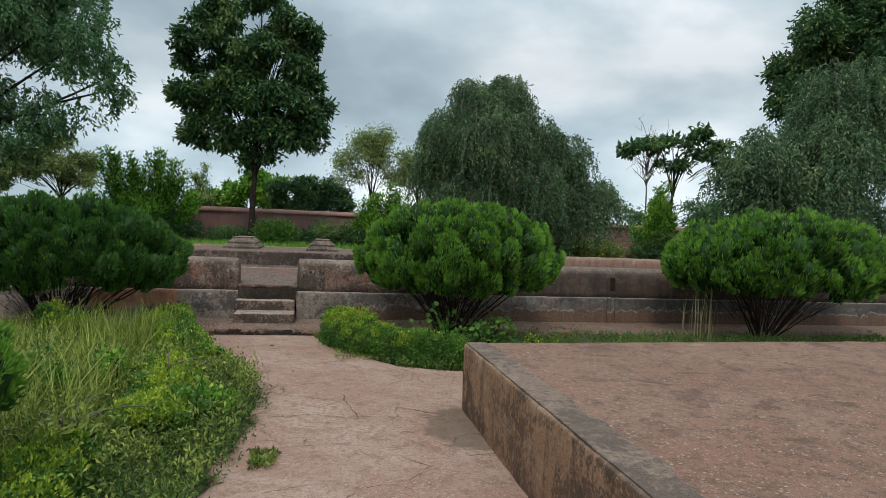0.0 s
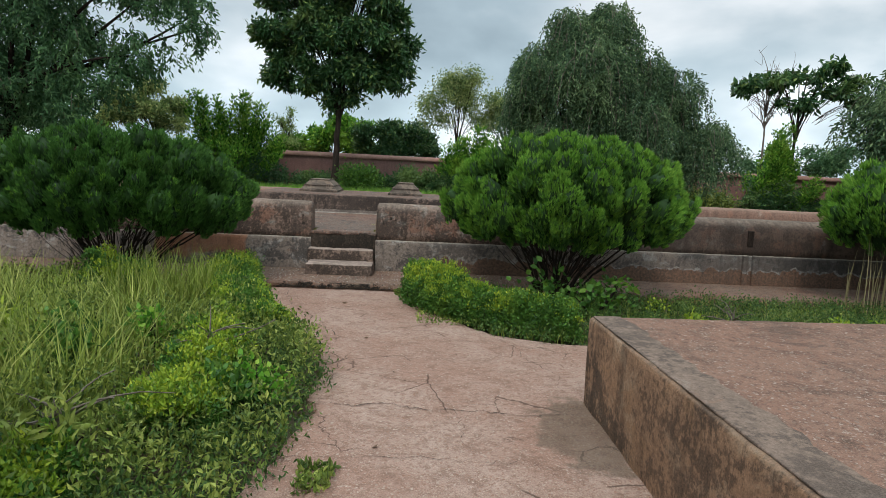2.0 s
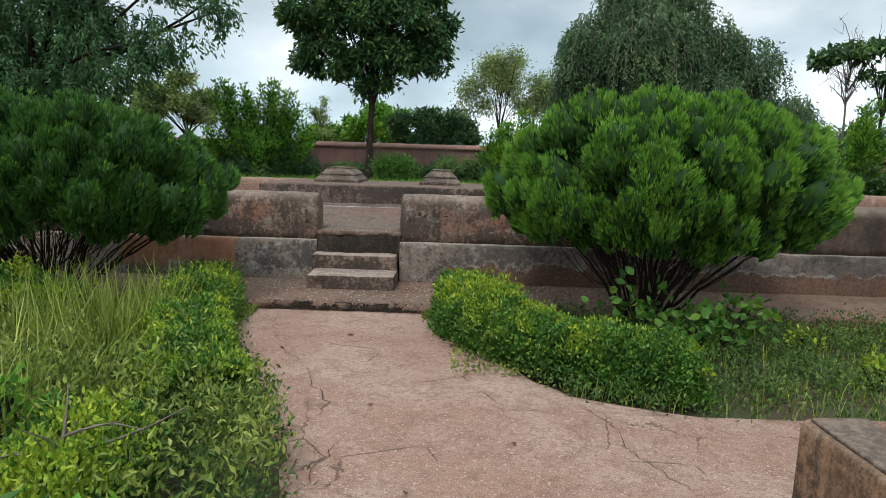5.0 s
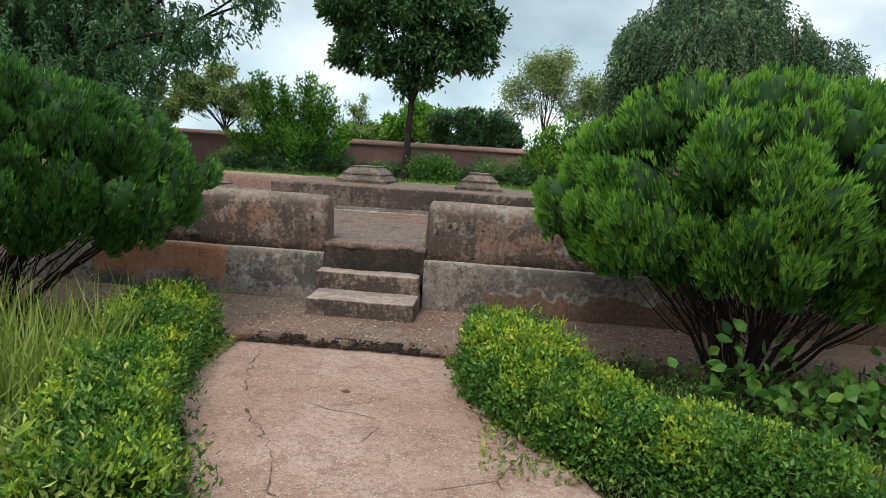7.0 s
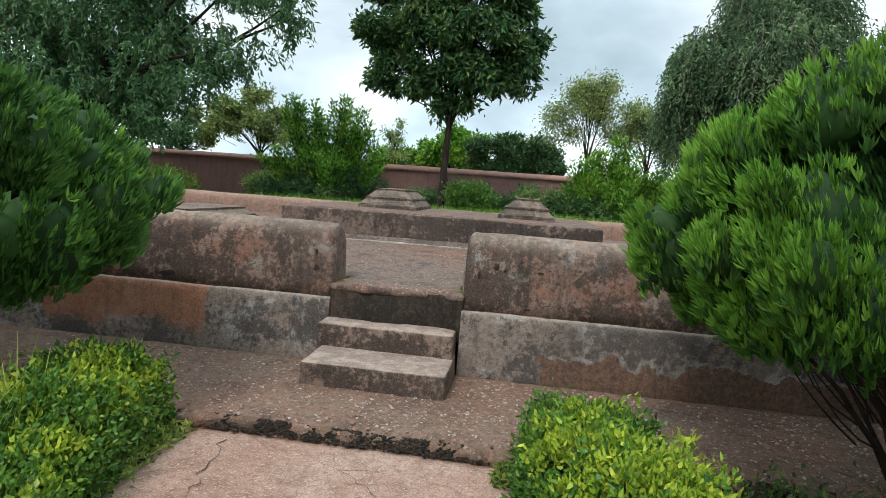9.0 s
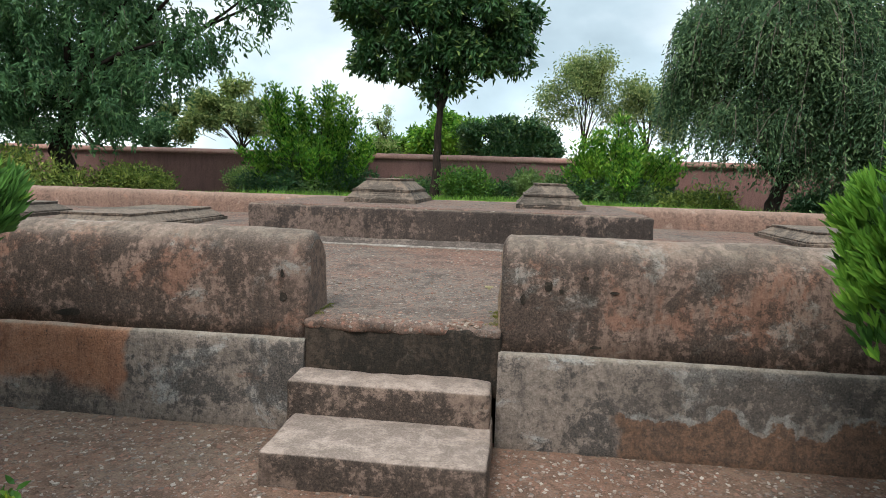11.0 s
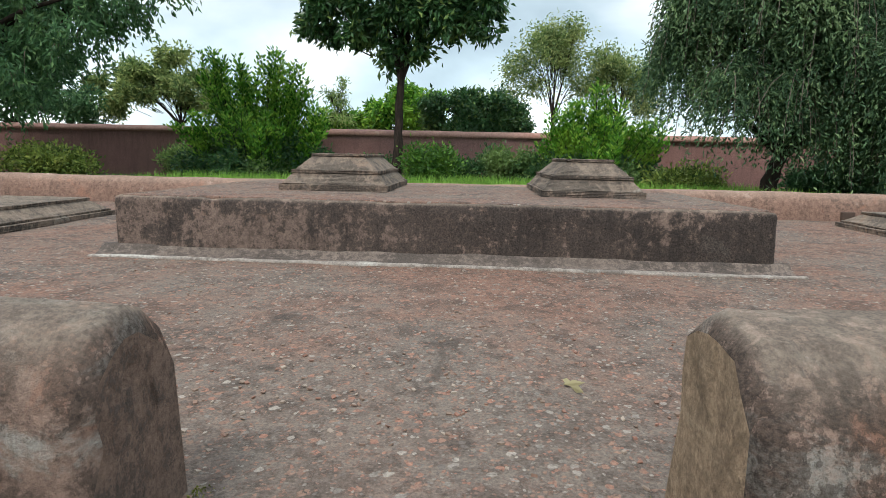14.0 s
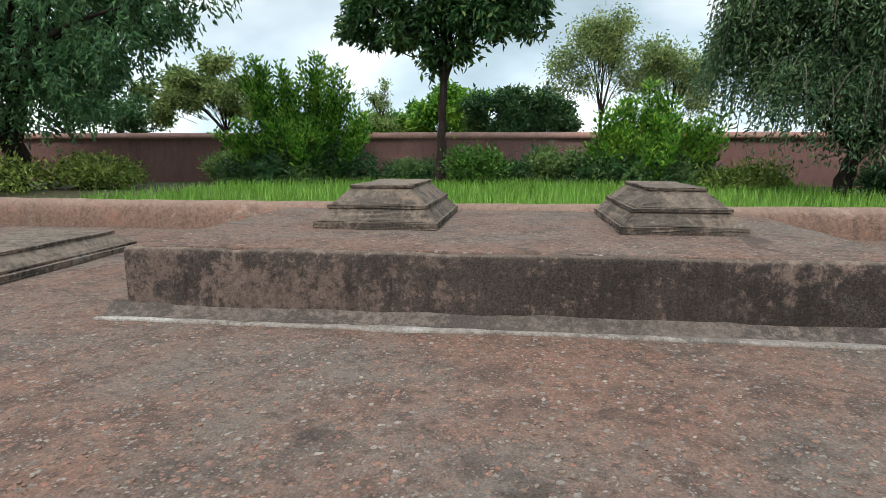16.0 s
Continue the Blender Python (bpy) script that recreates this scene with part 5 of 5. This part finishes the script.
tree("tree", "small crooked tree with flat tiers of big dark leaves", (21.5, 23.5, 0.3), (21.6, 23.5, 4.3), 0.11,
     ((18.8, 23.5, 6.9, 0.8, 0.8, 0.25), (20.2, 23.5, 7.3, 0.9, 0.8, 0.3), (22.0, 23.5, 7.6, 0.9, 0.8, 0.3), (23.3, 23.5, 8.1, 0.7, 0.7, 0.3), (23.2, 23.5, 6.9, 1.1, 0.8, 0.25), (25.2, 23.5, 6.5, 0.8, 0.7, 0.25), (21.6, 23.5, 6.2, 1.0, 0.8, 0.25), (24.6, 23.5, 7.4, 0.7, 0.7, 0.2)), 95, 30, 0.3, 0.34, 0.15, M_MANGO, 214, None, 12, 40, 0.3)
shoots("narrow fresh green bush before the wall", (20.6, 23.0, 0.3),
       ((0, 0, 4.6, 0.45, 12), (-0.7, 0, 3.6, 0.5, 9), (0.7, 0, 3.4, 0.5, 9), (1.8, -0.3, 2.0, 0.7, 10), (-1.2, 0, 2.2, 0.6, 8)), M_BRIGHT, M_MANGO, 215)


def bare_tree(at, h, seed):
    rng = np.random.default_rng(seed)
    t = tagged(new("bare_tree"), "leafless dead tree with fine grey twigs", "tree")
    t.location = at
    v, f = limb((0, 0, -0.1), (0.05, 0, h * 0.55), 0.07, 0.04, rng, 0.03)
    part_of("trunk", v, f, M_DRY, t, "", True)
    pcs = []
    for i in range(26):
        s = np.array([0.05, 0, h * rng.uniform(0.5, 0.72)])
        e = s + np.array([rng.normal() * 0.55, rng.normal() * 0.5, h * rng.uniform(0.08, 0.3)])
        pcs.append(limb(s, e, 0.028, 0.008, rng, 0.12, 5, 4))
        for j in range(5):
            q = s + (e - s) * rng.uniform(0.3, 1)
            pcs.append(limb(q, q + rng.normal(size=3) * 0.3 + np.array([0, 0, 0.25]), 0.012, 0.004, rng, 0.1, 4, 4))
    v, f = joined(pcs)
    part_of("fine_branching", v, f, M_DRY, t, "", True, "stuff")


bare_tree((20.2, 24.2, 0.3), 9.0, 221)

# trees beyond the wall
for i, (nm, lab, base, fk, blobs, cl, per, sp, ln, wd, mat) in enumerate((
        ("tree", "airy pale green tree beyond the wall", (4.2, 34, 0), (4.1, 34, 3.4), ((3.1, 34, 7.0, 1.5, 1.5, 1.0), (4.6, 34, 7.6, 1.3, 1.4, 0.9), (5.1, 34, 6.5, 1.0, 1, 0.8), (2.2, 34, 6.0, 0.8, 1, 0.6), (3.4, 34, 5.2, 0.9, 0.8, 0.5), (1.9, 34, 4.6, 0.7, 0.8, 0.4), (5.3, 34, 5.2, 0.8, 0.8, 0.5)), 230, 30, 0.55, 0.17, 0.055, M_AIRY),
        ("tree", "airy pale green tree beyond the wall", (7.6, 34, 0), (7.6, 34, 3.2), ((7.1, 34, 6.5, 1.2, 1.4, 0.9), (8.5, 34, 5.6, 1.1, 1.4, 1.0), (6.4, 34, 5.3, 0.9, 1, 0.6), (8.9, 34, 4.4, 0.9, 1, 0.7)), 180, 30, 0.55, 0.17, 0.055, M_AIRY),
        ("tree", "dense dark-green rounded tree beyond the wall", (0.2, 31.5, 0), (0.2, 31.5, 1.5), ((-1.5, 31.5, 3.5, 1.3, 1.3, 1.2), (0.2, 31.5, 3.6, 1.4, 1.4, 1.2), (1.8, 31.5, 3.2, 1.0, 1.3, 1.0), (0.4, 31.2, 2.4, 2.2, 1.2, 0.9)), 420, 24, 0.26, 0.22, 0.09, M_MANGO),
        ("tree", "dense fresh-green tree beyond the wall", (-4.2, 34, 0), (-4.2, 34, 1.8), ((-5.2, 34, 3.5, 1.0, 1.4, 1.0), (-3.6, 34, 4.1, 1.3, 1.5, 1.2), (-2.6, 34, 3.6, 1.2, 1.4, 1.1), (-6.8, 34, 2.9, 1.2, 1.3, 0.9)), 420, 24, 0.26, 0.24, 0.1, M_BRIGHT),
        ("tree", "slender feathery tree beyond the wall", (-7.4, 33, 0), (-7.4, 33, 3.2), ((-7.4, 33, 4.6, 0.9, 0.8, 0.7), (-7.0, 33, 3.2, 1.2, 1, 0.7)), 60, 18, 0.2, 0.2, 0.05, M_FAR),
        ("tree", "loose olive-green tree beyond the wall", (-15.5, 32, 0), (-15.5, 32, 2.6), ((-16, 32, 5.4, 1.6, 1.6, 1.4), (-17.6, 32, 4.6, 1.6, 1.6, 1.3), (-14.6, 32, 4.3, 1.3, 1.5, 1.2), (-19.4, 32, 4.0, 1.5, 1.5, 1.3)), 360, 24, 0.28, 0.22, 0.08, M_AIRY),
        ("tree", "dark green tree beyond the wall", (-24.0, 31, 0), (-24.0, 31, 2.6), ((-24, 31, 5.6, 4, 3, 2.8), (-28.5, 31, 5.0, 4, 3, 3.0), (-20.5, 31, 4.2, 2.6, 2.2, 2.0)), 620, 20, 0.34, 0.26, 0.09, M_DARKTREE),
        ("tree", "dark green tree beyond the wall", (33.0, 44, 0), (33.0, 44, 2.2), ((32, 44, 4.0, 3, 2.4, 1.6), (36, 44, 4.4, 4, 3, 1.8)), 300, 18, 0.34, 0.26, 0.1, M_DARKTREE))):
    tree(nm, lab, base, fk, 0.13, blobs, cl, int(per * 1.7), sp * 1.5, ln * 1.1, wd * 1.2, mat, 230 + i, None, 9, 50, 0.2, "tree", 0.6, 6 if mat is M_AIRY else 8)

# shrubs at the foot of the wall
for i, (x, y, sx, sz, mat, lab) in enumerate((
        (-1.6, 22.6, 0.9, 1.5, M_DURANTA, "fresh green shrub at the foot of the wall"),
        (1.2, 23.6, 1.1, 1.4, M_MANGO, "dark leafy shrub at the foot of the wall"),
        (-4.6, 24.2, 1.3, 0.9, M_MANGO, "low dark shrub at the foot of the wall"),
        (-0.4, 24.4, 1.0, 0.8, M_MANGO, "low green shrub at the foot of the wall"),
        (-11.6, 24.0, 0.8, 1.1, M_FAR, "thin dry shrub at the foot of the wall"),
        (-14.5, 20.0, 2.2, 1.2, M_WEED, "broad weedy green bush below the tree"),
        (-18.0, 17.5, 3.0, 1.7, M_WEED, "broad weedy green bush below the tree"),
        (-22.5, 16.5, 3.0, 1.5, M_DARKTREE, "dark green bush below the tree"),
        (6.8, 21.0, 1.4, 0.9, M_WEED, "weedy green bush at the foot of the wall"),
        (10.6, 19.5, 1.5, 1.3, M_DARKTREE, "dark purple-green shrub below the weeping tree"),
        (13.0, 20.0, 1.7, 1.2, M_WEED, "weedy green bush below the weeping tree"),
        (16.8, 23.0, 1.6, 1.1, M_WEED, "weedy green bush at the foot of the wall"))):
    shrub("shrub", lab, (x, y, 0.3), (sx, sx * 0.7, sz), 5200, 0.17, 0.075, mat, 260 + i, 8, "shrub", "shrubs along the wall", 0.4, 0.14)

# broad-leaved weeds below the bush beside the path
shrub("broadleaf_weed", "broad-leaved green weed below the feathery bush", (3.35, -1.7, 0), (0.5, 0.3, 0.5), 260, 0.095, 0.065, M_DURANTA, 281, 9, "weed", "", 0.1, 0.1, 3)
shrub("broadleaf_weed", "broad-leaved green weed below the feathery bush", (2.75, -1.55, 0), (0.25, 0.2, 0.6), 80, 0.10, 0.07, M_DURANTA, 282, 6, "weed", "", 0.1, 0.1, 3)
# single weeds standing in the bed
rw = np.random.default_rng(320)
for i in range(26):
    y = rw.uniform(-8.2, -1.6)
    x = left_x(y) - rw.uniform(0.15, 2.9)
    h = rw.uniform(0.28, 0.55)
    shrub("weed_plant", "leafy green weed growing in the overgrown bed", (float(x), float(y), -0.03), (0.2, 0.2, h), 220, rw.uniform(0.05, 0.1), rw.uniform(0.025, 0.05), (M_WEED, M_DURANTA, M_BRIGHT, M_DURANTA_TIP)[i % 4], 330 + i, 5, "weed", "weeds in the bed", 0.5, 0.05, 5)
for i in range(10):
    x, y = rw.uniform(3.8, 8.5), rw.uniform(-2.9, -1.2)
    shrub("weed_plant", "small leafy weed in the low ground cover", (float(x), float(y), -0.05), (0.16, 0.14, rw.uniform(0.15, 0.3)), 130, 0.06, 0.03, (M_WEED, M_DURANTA_TIP)[i % 2], 360 + i, 4, "weed", "weeds before the terrace", 0.4, 0.04, 5)
# banana-like plant beyond the wall
rng = np.random.default_rng(290)
banana = tagged(new("banana_plant"), "pale green banana leaves showing over the wall", "plant")
banana.location = (18.6, 27.5, 0)
v, f = limb((0, 0, -0.1), (0, 0, 3.2), 0.14, 0.08, rng, 0.02)
part_of("stem", v, f, M_FAR, banana, "", True)
for dx, dz in ((-0.5, 1.7), (0.2, 2.1), (1.1, 1.3), (0.7, 1.8)):
    v, f = leaves(np.array([[0, 0, 3.0]]), np.array([[dx, 0.1, dz]]), 2.0, 0.42, rng, 0.06)
    part_of("leaf", v, f, M_FAR, banana)

# moss in the corners at the head of the steps, tufts at the path's edge
rm = np.random.default_rng(400)
for name, label, mat, x0, x1, y0, y1, z0, n, ln in (
        ("moss", "yellow-green moss in the corner by the parapet end", M_MOSS, 0.41, 0.485, 0.74, 1.08, 0.664, 900, 0.009),
        ("moss", "yellow-green moss in the corner by the parapet end", M_MOSS, -0.51, -0.44, 0.76, 1.05, 0.664, 650, 0.009),
        ("weeds", "small green tuft in a crack of the path", M_WEED, 0.48, 0.66, -6.15, -5.85, 0.0, 260, 0.05),
        ("weeds", "small green tuft at the corner of the path", M_WEED, 0.88, 1.12, -0.95, -0.74, 0.0, 420, 0.05),
        ("weeds", "small green tuft at the corner of the path", M_WEED, -0.98, -0.82, -1.6, -0.75, 0.0, 500, 0.05),
        ("weeds", "thin weeds creeping over the edge of the path", M_WEED, 1.15, 1.75, -2.55, -1.3, 0.0, 500, 0.045)):
    keep_x = rm.uniform(x0, x1, n)
    py = rm.uniform(y0, y1, n)
    if name == "moss":
        keep_x = (x1 if x0 > 0 else x0) + (keep_x - (x1 if x0 > 0 else x0)) * rm.random(n) * (0.4 + 0.6 * np.abs(np.sin(py * 19)))
    pos = np.column_stack([keep_x, py, z0 + rm.random(n) * ln * 0.8])
    v, f = leaves(pos, rm.normal(size=(n, 3)) + np.array([0, 0, 0.8]), ln, ln * 0.45, rm)
    tagged(new(name, mesh_of(name, v, f, mat)), label, "moss" if name == "moss" else "weeds", kind="stuff")
for x, y, a in ((0.62, -3.15, 0.4), (0.95, -4.2, 1.9), (-0.2, -2.05, 2.6), (0.85, -5.6, 0.9), (0.3, -1.6, 3.3), (1.5, -3.6, 5.0)):
    v, f = leaves(np.array([[x, y, 0.012]]), np.array([[math.cos(a), math.sin(a), 0.08]]), 0.06, 0.028, rm, 0.1)
    tagged(new("fallen_leaf", mesh_of("fallen_leaf", v, f, M_BROWNLEAF)), "dry brown leaf lying on the path", "leaf", "leaves on the path")

# litter: leaf on the terrace, loose chips of brick near the edge
v, f = leaves(np.array([[0.36, 1.66, 0.705], [0.37, 1.66, 0.705], [0.38, 1.65, 0.705]]), np.array([[1, 0.2, 0.05], [0.2, 1, 0.05], [0.5, -0.9, 0.05]]), 0.06, 0.03, rng, 0.04)
tagged(new("fallen_leaf", mesh_of("fallen_leaf", v, f, M_DRYLEAF)), "pale dry leaf lying on the terrace floor", "leaf")


def chips(label, count, area, size, seed, z, mat=None):
    rng = np.random.default_rng(seed)
    cube = np.array([(-1, -1, -1), (1, -1, -1), (1, 1, -1), (-1, 1, -1), (-1, -1, 1), (1, -1, 1), (1, 1, 1), (-1, 1, 1)], float) * 0.5
    fc = np.array([(0, 3, 2, 1), (4, 5, 6, 7), (0, 1, 5, 4), (1, 2, 6, 5), (2, 3, 7, 6), (3, 0, 4, 7)])
    pcs = []
    for i in range(count):
        s = size * rng.uniform(0.4, 1.4) * np.array([1, rng.uniform(0.5, 1), rng.uniform(0.25, 0.5)])
        m = np.array(Euler((rng.normal() * 0.25, rng.normal() * 0.25, rng.uniform(0, 6.28))).to_matrix())
        y = rng.uniform(area[2], area[3])
        pcs.append(((cube * s * rng.uniform(0.7, 1.2, (8, 3))) @ m.T + np.array([rng.uniform(area[0], area[1]), y, z(y)]), fc))
    v, f = joined(pcs)
    tagged(new("brick_chips", mesh_of("brick_chips", v, f, mat or M_CHIP)), label, "rubble", kind="stuff")


k_chip = Nodes("brick_chip")
M_CHIP = k_chip.finish(k_chip.ramp(k_chip.geo.outputs["Random Per Island"], ((0.0, (0.24, 0.12, 0.085)), (0.6, (0.2, 0.14, 0.105)), (1.0, (0.36, 0.29, 0.23)))), 0.92, k_chip.noise(60), 0.4, 0.004)
k_pale = Nodes("pale_chip")
M_PALECHIP = k_pale.finish(k_pale.ramp(k_pale.geo.outputs["Random Per Island"], ((0.0, (0.22, 0.12, 0.085)), (0.5, (0.27, 0.20, 0.16)), (1.0, (0.46, 0.39, 0.33)))), 0.92, k_pale.noise(60), 0.4, 0.004)
chips("loose chips of brick at the worn edge of the terrace", 260, (-0.35, 0.4, 0.67, 0.82), 0.02, 301, lambda y: 0.668)
chips("brick flecks standing proud of the terrace floor", 2200, (-2.6, 2.6, 1.1, 3.3), 0.011, 302, lambda y: floor_z(y) + 0.001)
chips("pale stone flecks standing proud of the apron", 4200, (-2.6, 4.0, -0.66, 0.55), 0.015, 303, lambda y: 0.001 + float(np.interp(y, (-0.62, -0.39, -0.09, 0.31, 0.67), (0.09, 0.086, 0.075, 0.068, 0.06))), M_PALECHIP)
chips("dark crumbled rubble along the rim of the apron", 3200, (-1.6, 3.0, -0.725, -0.66), 0.019, 304, lambda y: 0.05 + (y + 0.69) * 0.9, M_RISER)


def dead_twigs(at, h, seed):
    """A dry, leafless clump of twigs left of an old shrub."""
    rng = np.random.default_rng(seed)
    t = tagged(new("dead_shrub"), "dry leafless stump with bare grey twigs among the weeds", "shrub")
    t.location = at
    v, f = limb((0, 0, -0.06), (0.02, 0.01, h * 0.6), 0.028, 0.02, rng, 0.05)
    part_of("stump", v, f, M_DRY, t, "", True)
    for i in range(14):
        s = np.array([0.01, 0.0, h * rng.uniform(0.2, 0.6)])
        v, f = limb(s, s + np.array([rng.normal() * 0.2, rng.normal() * 0.2, h * rng.uniform(0.1, 0.5)]), 0.009, 0.003, rng, 0.15, 5, 5)
        part_of("twig", v, f, M_DRY, t, "", True)


board = tagged(new("notice_board"), "small dark green board with a sloping white top, among the bushes", "sign")
for x in (-18.9, -17.9):
    v, f = rounded_box((x - 0.04, 17.96, 0.2), (x + 0.04, 18.04, 1.05), 0.01, 0.4, 0.0, 1)
    part_of("leg", v, f, M_GREENPAINT, board)
v, f = rounded_box((-19.05, 17.7, 0.95), (-17.75, 18.3, 1.22), 0.02, 0.5, 0.0, 1)
part_of("box", v, f, M_GREENPAINT, board)
v, f = rounded_box((-19.1, 17.6, 1.22), (-17.7, 18.4, 1.26), 0.01, 0.5, 0.0, 1)
v[:, 2] += (v[:, 1] - 17.6) * 0.22
part_of("top_panel", v, f, M_WHITEPAINT, board, "white painted sloping panel")
dead_twigs((-0.5, -4.45, 0), 0.6, 311)
dead_twigs((-0.95, -5.7, 0), 0.42, 312)
dead_twigs((4.9, -2.2, 0), 0.3, 313)
meadow("grass", "dry pale stalks of tall grass beside the wide bush", lambda x, y: True, (7.3, 7.9, -1.1, -0.72), 60, 1.0, 0.006, 0.12, M_DRYLEAF, 314)
